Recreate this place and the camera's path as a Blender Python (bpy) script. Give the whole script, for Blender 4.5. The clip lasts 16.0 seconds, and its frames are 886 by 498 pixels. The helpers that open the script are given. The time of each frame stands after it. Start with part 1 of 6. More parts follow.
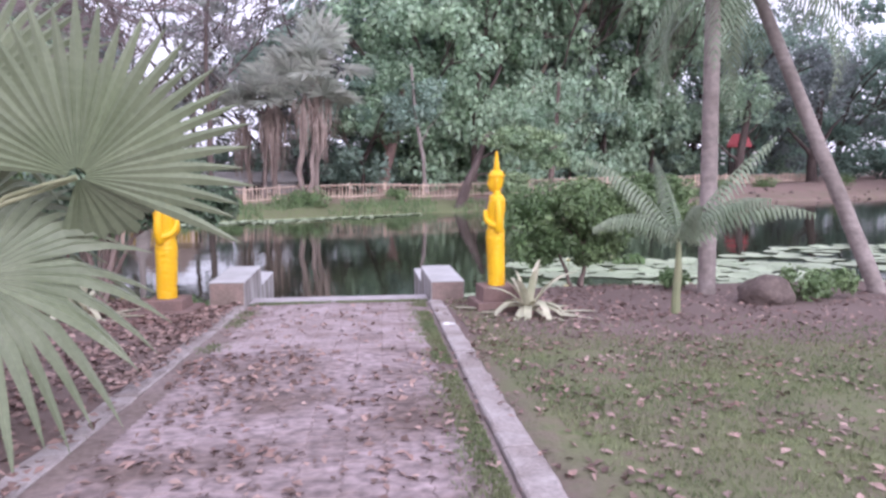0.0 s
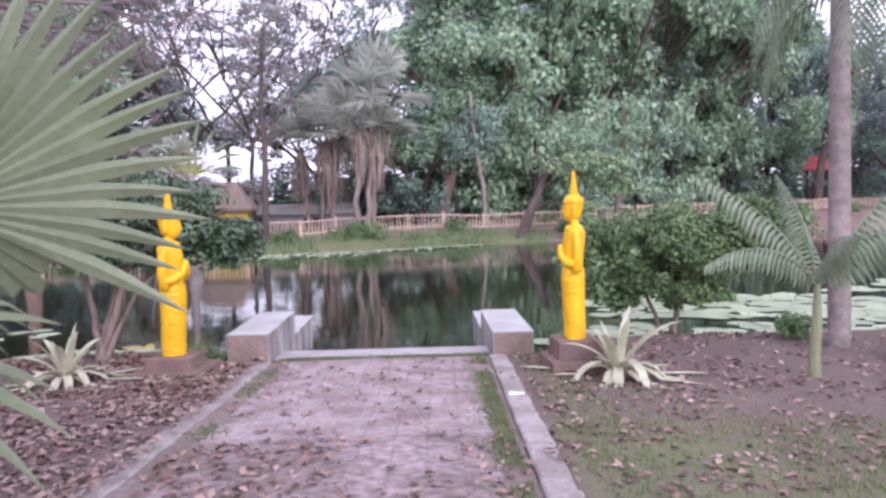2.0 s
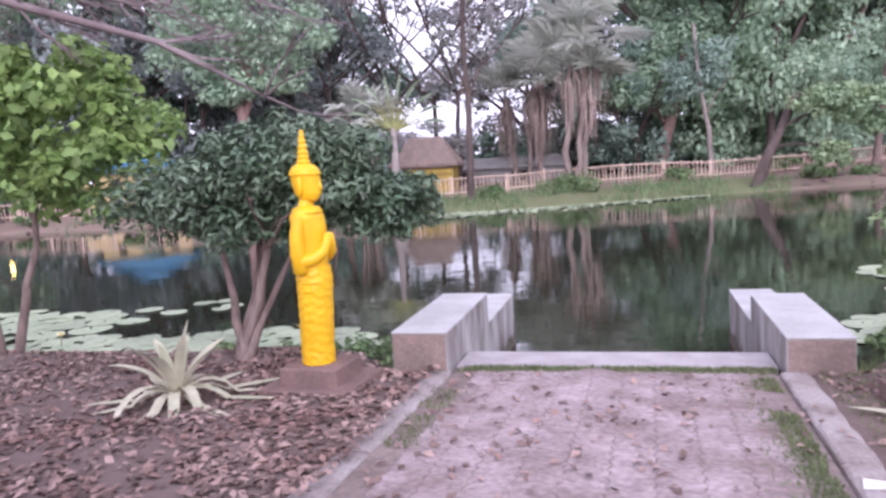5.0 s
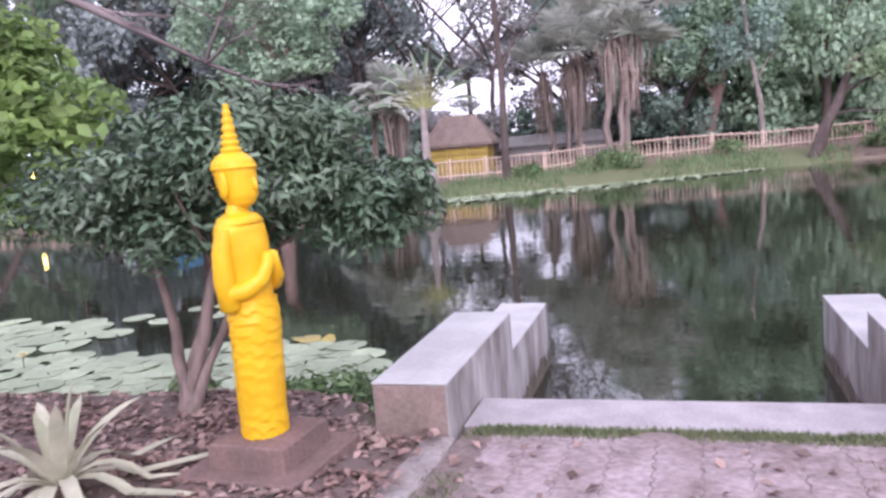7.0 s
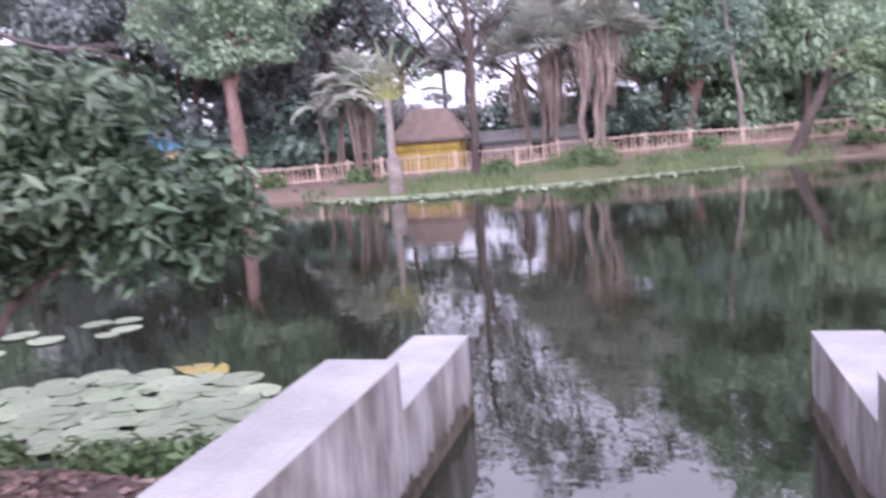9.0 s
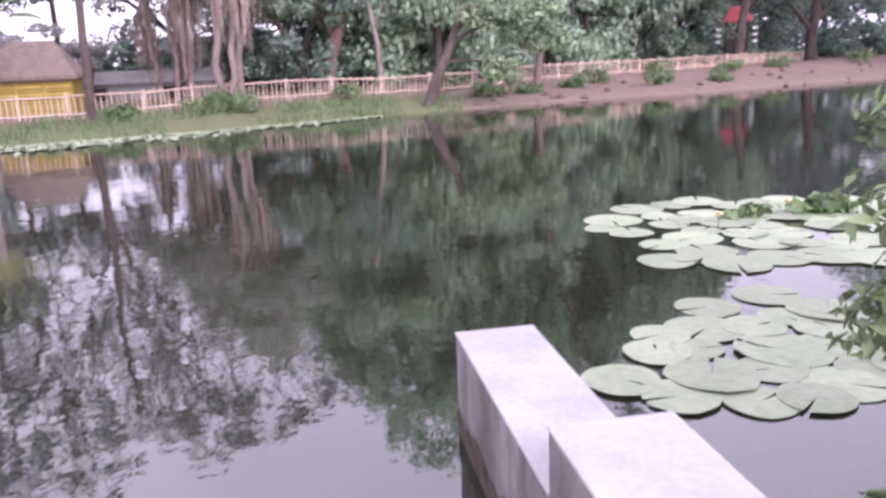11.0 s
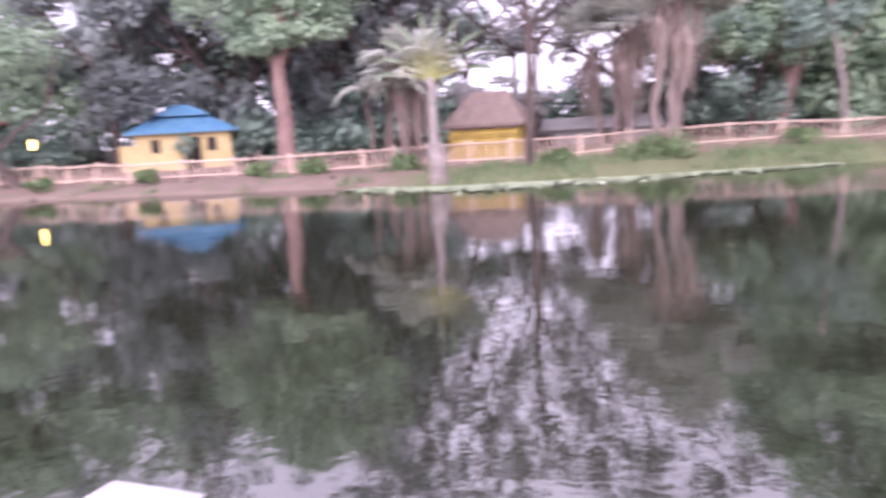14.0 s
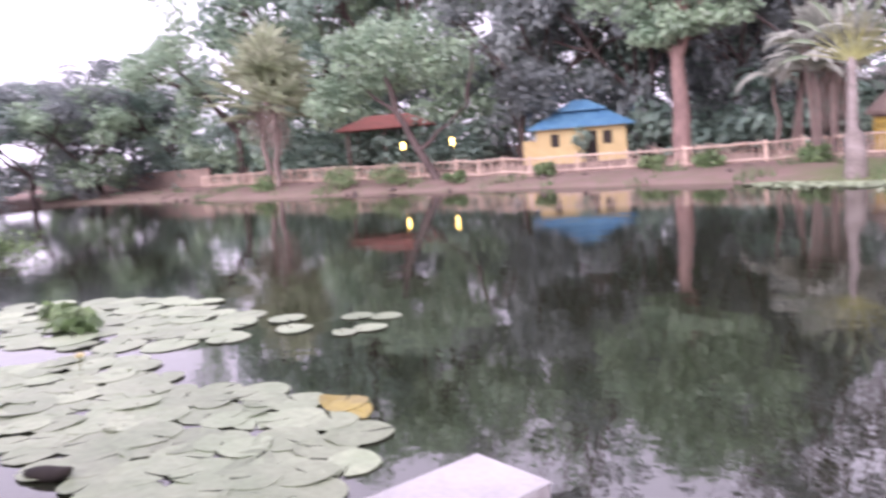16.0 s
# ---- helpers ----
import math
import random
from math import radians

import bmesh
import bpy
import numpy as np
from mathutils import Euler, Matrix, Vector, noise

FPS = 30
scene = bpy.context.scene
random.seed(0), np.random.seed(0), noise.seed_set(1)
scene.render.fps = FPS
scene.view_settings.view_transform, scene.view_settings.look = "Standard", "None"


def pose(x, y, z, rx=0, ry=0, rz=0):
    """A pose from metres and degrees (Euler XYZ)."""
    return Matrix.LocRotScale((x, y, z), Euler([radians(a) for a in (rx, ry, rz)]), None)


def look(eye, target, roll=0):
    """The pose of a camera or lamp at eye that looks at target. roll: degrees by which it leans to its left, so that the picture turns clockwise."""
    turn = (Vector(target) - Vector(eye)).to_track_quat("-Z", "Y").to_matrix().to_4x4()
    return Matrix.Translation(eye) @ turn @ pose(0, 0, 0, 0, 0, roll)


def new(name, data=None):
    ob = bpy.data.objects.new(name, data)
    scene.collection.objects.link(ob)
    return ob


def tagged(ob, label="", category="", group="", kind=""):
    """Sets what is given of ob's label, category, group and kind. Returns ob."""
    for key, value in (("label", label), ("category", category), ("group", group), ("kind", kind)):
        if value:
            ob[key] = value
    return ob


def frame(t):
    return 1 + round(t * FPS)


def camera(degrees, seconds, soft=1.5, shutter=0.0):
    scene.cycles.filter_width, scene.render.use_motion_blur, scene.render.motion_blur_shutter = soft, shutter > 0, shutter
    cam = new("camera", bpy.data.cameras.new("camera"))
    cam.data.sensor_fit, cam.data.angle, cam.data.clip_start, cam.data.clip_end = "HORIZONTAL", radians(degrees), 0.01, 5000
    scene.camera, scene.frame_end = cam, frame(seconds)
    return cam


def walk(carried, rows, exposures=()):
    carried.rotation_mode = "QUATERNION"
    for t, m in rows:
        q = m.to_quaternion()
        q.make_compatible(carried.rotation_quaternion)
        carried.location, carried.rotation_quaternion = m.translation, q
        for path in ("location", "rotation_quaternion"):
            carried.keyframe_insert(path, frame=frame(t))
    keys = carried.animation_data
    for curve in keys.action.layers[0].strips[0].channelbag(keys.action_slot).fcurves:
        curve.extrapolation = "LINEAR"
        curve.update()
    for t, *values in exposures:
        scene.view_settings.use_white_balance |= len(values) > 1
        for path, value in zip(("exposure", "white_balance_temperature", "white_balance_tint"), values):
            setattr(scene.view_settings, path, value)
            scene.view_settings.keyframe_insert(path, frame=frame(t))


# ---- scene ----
cam = camera(60.0, 16.0, soft=2.8, shutter=0.5)
PATH = [
    (0, (0.317, -10.532, 1.775), (0.527, -8.554, 1.574), -0.4),
    (0.5, (0.392, -10.132, 1.77), (0.583, -8.15, 1.578), -0.9),
    (1, (0.448, -9.613, 1.758), (0.567, -7.623, 1.597), -1.2),
    (1.5, (0.457, -9.169, 1.738), (0.512, -7.176, 1.577), -1.0),
    (2, (0.485, -8.69, 1.738), (0.538, -6.694, 1.617), -1.3),
    (2.5, (0.511, -8.202, 1.738), (0.502, -6.206, 1.614), -1.2),
    (3, (0.432, -7.764, 1.696), (0.342, -5.772, 1.544), -1.6),
    (3.5, (0.392, -7.35, 1.677), (0.174, -5.368, 1.52), -1.9),
    (4, (0.341, -6.902, 1.647), (-0.003, -4.943, 1.446), -2.5),
    (6.5, (0.082, -4.633, 1.673), (-0.482, -2.729, 1.433), -4.4),
    (7, (0.051, -4.202, 1.657), (-0.542, -2.31, 1.39), -5.0),
    (7.5, (0.126, -3.798, 1.643), (-0.508, -1.914, 1.42), -4.7),
    (8, (0.161, -3.393, 1.607), (-0.502, -1.519, 1.386), -4.0),
    (8.5, (0.188, -2.98, 1.606), (-0.453, -1.098, 1.391), -4.1),
    (9, (0.246, -2.54, 1.582), (-0.302, -0.638, 1.298), -4.5),
    (9.5, (0.243, -2.1, 1.528), (-0.033, -0.171, 1.078), -5.0),
    (10, (0.311, -1.668, 1.488), (0.3, 0.266, 0.977), -3.9),
    (12.5, (0.772, 0.236, 1.534), (1.231, 2.146, 1.158), -2.4),
    (13, (0.822, 0.366, 1.505), (1.192, 2.296, 1.131), -1.9),
    (13.5, (0.868, 0.511, 1.435), (0.74, 2.474, 1.075), -2.0),
    (14, (0.714, 0.962, 1.356), (-0.038, 2.791, 1.056), -3.3),
    (14.5, (0.925, 0.961, 1.299), (-0.164, 2.598, 0.932), -4.7),
    (15, (0.898, 1.026, 1.31), (-0.317, 2.561, 0.902), -4.9),
    (15.5, (0.884, 1.036, 1.366), (-0.454, 2.483, 1.028), -5.4),
    (16, (0.837, 1.033, 1.392), (-0.71, 2.275, 1.14), -4.5),
]
walk(cam, [(t, look(eye, target, roll)) for t, eye, target, roll in PATH],
     exposures=[(0, -0.1, 5950, 15), (4, -0.05, 5950, 18), (7, 0.03, 6000, 18), (9, 0.1, 5950, 23), (9.5, 0.2, 6000, 24), (10, 0.22, 6080, 23), (12.5, 0.38, 6150, 31), (13.5, 0.5, 6160, 32), (14.5, 0.34, 6320, 28), (16, 0.2, 6350, 26)])


# ---- world and light: an overcast late afternoon ----
SUN_EL, SUN_AZ = radians(27), radians(160)
world = bpy.data.worlds.new("world")
scene.world = world
world.use_nodes = True
wn = world.node_tree.nodes
wl = world.node_tree.links
sky = wn.new("ShaderNodeTexSky")
sky.sky_type, sky.sun_disc, sky.sun_elevation, sky.sun_rotation = "NISHITA", False, SUN_EL, SUN_AZ
sky.dust_density = 6.0
cloud = wn.new("ShaderNodeTexNoise")
cloud.inputs["Scale"].default_value = 2.2
cloud.inputs["Detail"].default_value = 5
ramp = wn.new("ShaderNodeValToRGB")
ramp.color_ramp.elements[0].position, ramp.color_ramp.elements[0].color = 0.3, (11.5, 10.8, 12.7, 1)
ramp.color_ramp.elements[1].position, ramp.color_ramp.elements[1].color = 0.7, (14.5, 13.7, 15.8, 1)
wl.new(cloud.outputs["Fac"], ramp.inputs["Fac"])
veil = wn.new("ShaderNodeMix")
veil.data_type = "RGBA"
veil.inputs["Factor"].default_value = 0.92
wl.new(sky.outputs[0], veil.inputs["A"])
wl.new(ramp.outputs["Color"], veil.inputs["B"])
wl.new(veil.outputs["Result"], wn["Background"].inputs["Color"])
wn["Background"].inputs["Strength"].default_value = 0.142

sun = new("sun", bpy.data.lights.new("sun", "SUN"))
sun.data.energy, sun.data.angle, sun.data.color = 2.8, radians(45), (1.0, 0.965, 0.965)
sun.matrix_world = look((0, 0, 30), (30 * math.cos(SUN_EL) * -math.sin(SUN_AZ), -30 * math.cos(SUN_EL) * math.cos(SUN_AZ), 30 - 30 * math.sin(SUN_EL)))

# ---- materials ----
def mat(name, c1, c2, scale=3.0, fine=40.0, rough=0.8, bump=0.3, vary=0.3, rand=0.0, island=0.0, spec=0.3, leaf=0.0, stretch=(1, 1, 1), depth=0.01, metal=0.0):
    m = bpy.data.materials.new(name)
    m.use_nodes = True
    n, k = m.node_tree.nodes, m.node_tree.links
    b = n["Principled BSDF"]
    geo = n.new("ShaderNodeNewGeometry")
    mp = n.new("ShaderNodeMapping")
    mp.inputs["Scale"].default_value = stretch
    k.new(geo.outputs["Position"], mp.inputs["Vector"])
    big = n.new("ShaderNodeTexNoise")
    big.inputs["Scale"].default_value, big.inputs["Detail"].default_value = scale, 6
    sml = n.new("ShaderNodeTexNoise")
    sml.inputs["Scale"].default_value, sml.inputs["Detail"].default_value = fine, 4
    for x in (big, sml):
        k.new(mp.outputs[0], x.inputs["Vector"])
    r = n.new("ShaderNodeMapRange")
    r.inputs["From Min"].default_value, r.inputs["From Max"].default_value = 0.36, 0.64
    k.new(big.outputs["Fac"], r.inputs["Value"])
    mix = n.new("ShaderNodeMix")
    mix.data_type = "RGBA"
    mix.inputs["A"].default_value, mix.inputs["B"].default_value = (*c1, 1), (*c2, 1)
    k.new(r.outputs[0], mix.inputs["Factor"])
    hsv = n.new("ShaderNodeHueSaturation")
    k.new(mix.outputs["Result"], hsv.inputs["Color"])
    v = n.new("ShaderNodeMapRange")
    v.inputs["From Min"].default_value, v.inputs["From Max"].default_value = 0.25, 0.75
    v.inputs["To Min"].default_value, v.inputs["To Max"].default_value = 1 - vary, 1 + vary
    k.new(sml.outputs["Fac"], v.inputs["Value"])
    out = v.outputs[0]
    if rand:
        oi = n.new("ShaderNodeObjectInfo")
        rr = n.new("ShaderNodeMapRange")
        rr.inputs["To Min"].default_value, rr.inputs["To Max"].default_value = 1 - rand, 1 + rand
        k.new(oi.outputs["Random"], rr.inputs["Value"])
        mu = n.new("ShaderNodeMath")
        mu.operation = "MULTIPLY"
        k.new(out, mu.inputs[0]), k.new(rr.outputs[0], mu.inputs[1])
        out = mu.outputs[0]
    if island:
        rr = n.new("ShaderNodeMapRange")
        rr.inputs["To Min"].default_value, rr.inputs["To Max"].default_value = 1 - island, 1 + island
        k.new(geo.outputs["Random Per Island"], rr.inputs["Value"])
        mu = n.new("ShaderNodeMath")
        mu.operation = "MULTIPLY"
        k.new(out, mu.inputs[0]), k.new(rr.outputs[0], mu.inputs[1])
        out = mu.outputs[0]
    k.new(out, hsv.inputs["Value"])
    k.new(hsv.outputs[0], b.inputs["Base Color"])
    b.inputs["Roughness"].default_value = rough
    b.inputs["Metallic"].default_value = metal
    b.inputs["Specular IOR Level"].default_value = spec
    if bump:
        bp = n.new("ShaderNodeBump")
        bp.inputs["Strength"].default_value, bp.inputs["Distance"].default_value = bump, depth
        k.new(sml.outputs["Fac"], bp.inputs["Height"])
        k.new(bp.outputs[0], b.inputs["Normal"])
    if leaf:
        tr = n.new("ShaderNodeBsdfTranslucent")
        k.new(hsv.outputs[0], tr.inputs["Color"])
        ms = n.new("ShaderNodeMixShader")
        ms.inputs[0].default_value = leaf
        k.new(b.outputs[0], ms.inputs[1]), k.new(tr.outputs[0], ms.inputs[2])
        k.new(ms.outputs[0], n["Material Output"].inputs["Surface"])
    return m


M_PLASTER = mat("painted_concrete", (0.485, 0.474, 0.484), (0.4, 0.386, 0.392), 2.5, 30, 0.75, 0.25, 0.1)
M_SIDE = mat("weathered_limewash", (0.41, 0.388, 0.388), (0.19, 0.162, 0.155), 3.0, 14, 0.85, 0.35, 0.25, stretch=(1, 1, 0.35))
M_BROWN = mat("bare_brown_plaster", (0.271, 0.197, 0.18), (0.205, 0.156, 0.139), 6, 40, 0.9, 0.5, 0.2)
M_ALGAE = mat("algae_stain", (0.075, 0.062, 0.045), (0.17, 0.14, 0.115), 7, 40, 0.8, 0.4, 0.3)
M_SLAB = mat("pale_concrete", (0.41, 0.377, 0.394), (0.328, 0.295, 0.303), 4, 50, 0.85, 0.4, 0.15)
M_KERB = mat("worn_kerb_concrete", (0.369, 0.328, 0.328), (0.254, 0.213, 0.205), 3, 35, 0.9, 0.6, 0.25, depth=0.02)
M_PAVER = mat("dusty_pink_paver", (0.35, 0.285, 0.298), (0.22, 0.168, 0.166), 2.6, 26, 0.9, 0.5, 0.34, rand=0.08)
M_PAVER_FAR = mat("dusty_pink_paver_far", (0.312, 0.25, 0.262), (0.145, 0.107, 0.099), 1.3, 13, 0.95, 0.6, 0.5, island=0.05)
M_BED = mat("path_dirt", (0.18, 0.139, 0.127), (0.246, 0.193, 0.189), 1.4, 22, 0.95, 0.6, 0.3, depth=0.02)
M_YELLOW = mat("yellow_gloss_paint", (0.8, 0.47, 0.01), (0.74, 0.4, 0.009), 5, 40, 0.42, 0.15, 0.06, spec=0.4)
M_PED = mat("red_brown_concrete", (0.213, 0.139, 0.127), (0.164, 0.111, 0.102), 6, 40, 0.85, 0.4, 0.2)
M_BARK = mat("dark_bark", (0.16, 0.115, 0.105), (0.22, 0.165, 0.15), 3, 16, 0.95, 0.9, 0.35, stretch=(1, 1, 0.3), depth=0.03)
M_BLACKBARK = mat("wet_dark_bark", (0.075, 0.055, 0.052), (0.12, 0.09, 0.085), 3, 14, 0.95, 0.9, 0.3, stretch=(1, 1, 0.3), depth=0.03)
M_REDBARK = mat("reddish_bark", (0.31, 0.20, 0.18), (0.23, 0.15, 0.14), 2, 9, 0.95, 0.9, 0.3, stretch=(1, 1, 0.25), depth=0.03)
M_PALMBARK = mat("pinkish_palm_trunk", (0.29, 0.225, 0.205), (0.21, 0.16, 0.15), 2, 9, 0.95, 0.9, 0.3, stretch=(1, 1, 0.25), depth=0.03)
M_GREYBARK = mat("grey_palm_bark", (0.29, 0.245, 0.235), (0.205, 0.17, 0.16), 2, 11, 0.95, 0.9, 0.25, stretch=(1, 1, 1.3), depth=0.02)
M_TWIG = mat("grey_brown_twig", (0.17, 0.13, 0.135), (0.24, 0.195, 0.20), 1, 8, 0.95, 0.3, 0.2)
M_DRY = mat("dry_palm_skirt", (0.42, 0.33, 0.30), (0.29, 0.22, 0.20), 1.5, 8, 0.95, 0.3, 0.3, island=0.35, leaf=0.2)
M_LEAF = {
    # deep to grey: far-tree colours lifted pale to stand in for distance haze
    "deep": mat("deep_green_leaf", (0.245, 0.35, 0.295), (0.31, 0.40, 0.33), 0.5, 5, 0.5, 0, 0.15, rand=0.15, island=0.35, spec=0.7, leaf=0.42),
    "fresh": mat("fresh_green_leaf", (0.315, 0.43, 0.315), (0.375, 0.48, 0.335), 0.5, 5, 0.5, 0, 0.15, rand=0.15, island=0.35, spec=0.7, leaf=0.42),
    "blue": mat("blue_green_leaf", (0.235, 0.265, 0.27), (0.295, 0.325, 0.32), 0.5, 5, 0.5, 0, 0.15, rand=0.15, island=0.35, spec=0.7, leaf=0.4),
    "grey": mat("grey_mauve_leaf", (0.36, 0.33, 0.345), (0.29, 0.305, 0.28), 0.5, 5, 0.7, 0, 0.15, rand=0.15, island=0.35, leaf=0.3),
    "bush": mat("glossy_bush_leaf", (0.072, 0.12, 0.07), (0.14, 0.195, 0.125), 1.5, 9, 0.36, 0, 0.15, island=0.55, spec=0.55, leaf=0.12),
    "shrub": mat("light_shrub_leaf", (0.145, 0.225, 0.1), (0.215, 0.29, 0.14), 1.5, 9, 0.42, 0, 0.15, island=0.45, spec=0.5, leaf=0.3),
    "bright": mat("bright_green_leaf", (0.30, 0.41, 0.25), (0.37, 0.46, 0.27), 0.5, 5, 0.5, 0, 0.15, rand=0.1, island=0.4, spec=0.6, leaf=0.42),
    "yellow": mat("yellow_green_leaf", (0.32, 0.43, 0.15), (0.23, 0.34, 0.13), 1.5, 9, 0.5, 0, 0.15, island=0.4, leaf=0.4),
}
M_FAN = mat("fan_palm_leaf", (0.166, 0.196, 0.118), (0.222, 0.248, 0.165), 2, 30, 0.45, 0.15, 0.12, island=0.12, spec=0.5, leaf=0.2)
# far copy of the fan leaf, its distant paleness put into the colour
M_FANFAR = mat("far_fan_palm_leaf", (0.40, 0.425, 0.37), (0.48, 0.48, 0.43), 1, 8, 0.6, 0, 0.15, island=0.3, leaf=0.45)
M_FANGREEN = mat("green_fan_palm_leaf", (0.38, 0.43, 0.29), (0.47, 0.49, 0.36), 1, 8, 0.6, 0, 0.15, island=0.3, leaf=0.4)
M_COCO = mat("young_palm_frond", (0.19, 0.245, 0.165), (0.26, 0.305, 0.22), 2, 20, 0.45, 0.1, 0.15, island=0.2, leaf=0.25)
M_STALK = mat("pale_green_stalk", (0.2, 0.22, 0.125), (0.25, 0.245, 0.15), 3, 30, 0.5, 0.1, 0.1)
M_STRAP = mat("variegated_strap_leaf", (0.58, 0.55, 0.43), (0.40, 0.41, 0.29), 3, 18, 0.5, 0.1, 0.12, island=0.2, leaf=0.2)
M_RAVEN = mat("traveller_palm_yellow", (0.36, 0.35, 0.14), (0.29, 0.3, 0.15), 2, 9, 0.6, 0, 0.15, island=0.2, leaf=0.25)
M_PAD = mat("lily_pad", (0.351, 0.397, 0.272), (0.294, 0.355, 0.228), 2.5, 14, 0.48, 0.12, 0.16, rand=0.2, spec=0.45)
M_PADEDGE = mat("old_yellow_pad", (0.426, 0.344, 0.107), (0.328, 0.271, 0.115), 4, 18, 0.5, 0.1, 0.15)
M_PADRED = mat("brown_red_pad", (0.26, 0.15, 0.10), (0.34, 0.20, 0.15), 4, 18, 0.5, 0.1, 0.15)
M_PETAL = mat("cream_lily_petal", (0.80, 0.72, 0.42), (0.86, 0.80, 0.58), 9, 40, 0.5, 0, 0.05, leaf=0.2)
M_GRASS = mat("grass_blade", (0.15, 0.19, 0.095), (0.21, 0.225, 0.125), 0.8, 6, 0.7, 0, 0.15, island=0.35, leaf=0.3)
M_REED = mat("bank_grass", (0.13, 0.205, 0.10), (0.20, 0.255, 0.13), 0.5, 4, 0.7, 0, 0.15, island=0.35, leaf=0.3)
M_LITTER = mat("dry_leaf", (0.18, 0.111, 0.098), (0.295, 0.213, 0.193), 2, 20, 0.85, 0, 0.2, island=0.6)
M_BAMBOO = mat("weathered_bamboo", (0.634, 0.484, 0.405), (0.528, 0.396, 0.334), 1.5, 12, 0.75, 0.2, 0.2, rand=0.12, island=0.2)
M_HUTWALL = mat("yellow_bamboo_wall", (0.46, 0.33, 0.09), (0.37, 0.26, 0.075), 1.5, 10, 0.7, 0.2, 0.15, rand=0.18)
M_THATCH = mat("brown_thatch", (0.263, 0.197, 0.172), (0.203, 0.152, 0.138), 2, 18, 0.95, 0.8, 0.25, stretch=(1, 1, 0.3), depth=0.05)
M_CREAM = mat("cream_wall_paint", (0.64, 0.5, 0.271), (0.574, 0.435, 0.23), 1.2, 9, 0.8, 0.1, 0.08)
M_BLUE = mat("blue_roof_sheet", (0.1, 0.25, 0.43), (0.14, 0.31, 0.47), 1.5, 9, 0.45, 0.1, 0.15, spec=0.4)
M_RED = mat("faded_red_roof", (0.328, 0.123, 0.107), (0.262, 0.115, 0.098), 1.5, 9, 0.7, 0.2, 0.2)
M_BRIGHTRED = mat("bright_red_sheet", (0.52, 0.11, 0.13), (0.46, 0.1, 0.12), 2, 12, 0.6, 0.1, 0.1)
M_DARK = mat("near_black", (0.03, 0.025, 0.025), (0.05, 0.04, 0.035), 3, 12, 0.8, 0, 0.2)
M_WHITE = mat("white_paint", (0.80, 0.79, 0.80), (0.72, 0.71, 0.72), 3, 20, 0.6, 0.1, 0.06)
M_WALL = mat("old_brick_wall", (0.34, 0.24, 0.21), (0.26, 0.20, 0.18), 1, 8, 0.9, 0.4, 0.25)
M_SHED = mat("grey_shed_sheet", (0.24, 0.22, 0.225), (0.32, 0.30, 0.30), 0.8, 6, 0.8, 0.2, 0.15)
M_ROCK = mat("brown_boulder", (0.10, 0.075, 0.07), (0.15, 0.115, 0.105), 3, 14, 0.95, 0.8, 0.3, depth=0.03)

# still pond water
M_WATER = bpy.data.materials.new("pond_water")
M_WATER.use_nodes = True
n, k = M_WATER.node_tree.nodes, M_WATER.node_tree.links
b = n["Principled BSDF"]
b.inputs["Base Color"].default_value = (0.020, 0.023, 0.014, 1)
b.inputs["Roughness"].default_value, b.inputs["IOR"].default_value = 0.006, 2.2
b.inputs["Specular IOR Level"].default_value = 0.5
geo = n.new("ShaderNodeNewGeometry")
bumps = None
for sc, st, di in ((1.1, 0.3, 0.02), (6.0, 0.2, 0.006)):
    tex = n.new("ShaderNodeTexNoise")
    tex.inputs["Scale"].default_value, tex.inputs["Detail"].default_value = sc, 3
    k.new(geo.outputs["Position"], tex.inputs["Vector"])
    bp = n.new("ShaderNodeBump")
    bp.inputs["Strength"].default_value, bp.inputs["Distance"].default_value = st, di
    k.new(tex.outputs["Fac"], bp.inputs["Height"])
    if bumps:
        k.new(bumps.outputs[0], bp.inputs["Normal"])
    bumps = bp
k.new(bumps.outputs[0], b.inputs["Normal"])

# lit lamp glass
M_LAMP = bpy.data.materials.new("warm_lamp")
M_LAMP.use_nodes = True
b = M_LAMP.node_tree.nodes["Principled BSDF"]
b.inputs["Emission Color"].default_value, b.inputs["Emission Strength"].default_value = (1.0, 0.62, 0.12, 1), 14

# ground: soil and grass by place
M_GROUND = bpy.data.materials.new("soil_and_grass")
M_GROUND.use_nodes = True
n, k = M_GROUND.node_tree.nodes, M_GROUND.node_tree.links
b = n["Principled BSDF"]
b.inputs["Roughness"].default_value, b.inputs["Specular IOR Level"].default_value = 0.95, 0.15
geo = n.new("ShaderNodeNewGeometry")
att = n.new("ShaderNodeAttribute")
att.attribute_name = "grass"


def noise_node(sc, det=6):
    x = n.new("ShaderNodeTexNoise")
    x.inputs["Scale"].default_value, x.inputs["Detail"].default_value = sc, det
    k.new(geo.outputs["Position"], x.inputs["Vector"])
    return x


def mix_node(fac, a, c):
    x = n.new("ShaderNodeMix")
    x.data_type = "RGBA"
    k.new(fac, x.inputs["Factor"])
    for key, val in (("A", a), ("B", c)):
        if isinstance(val, tuple):
            x.inputs[key].default_value = (*val, 1)
        else:
            k.new(val, x.inputs[key])
    return x.outputs["Result"]


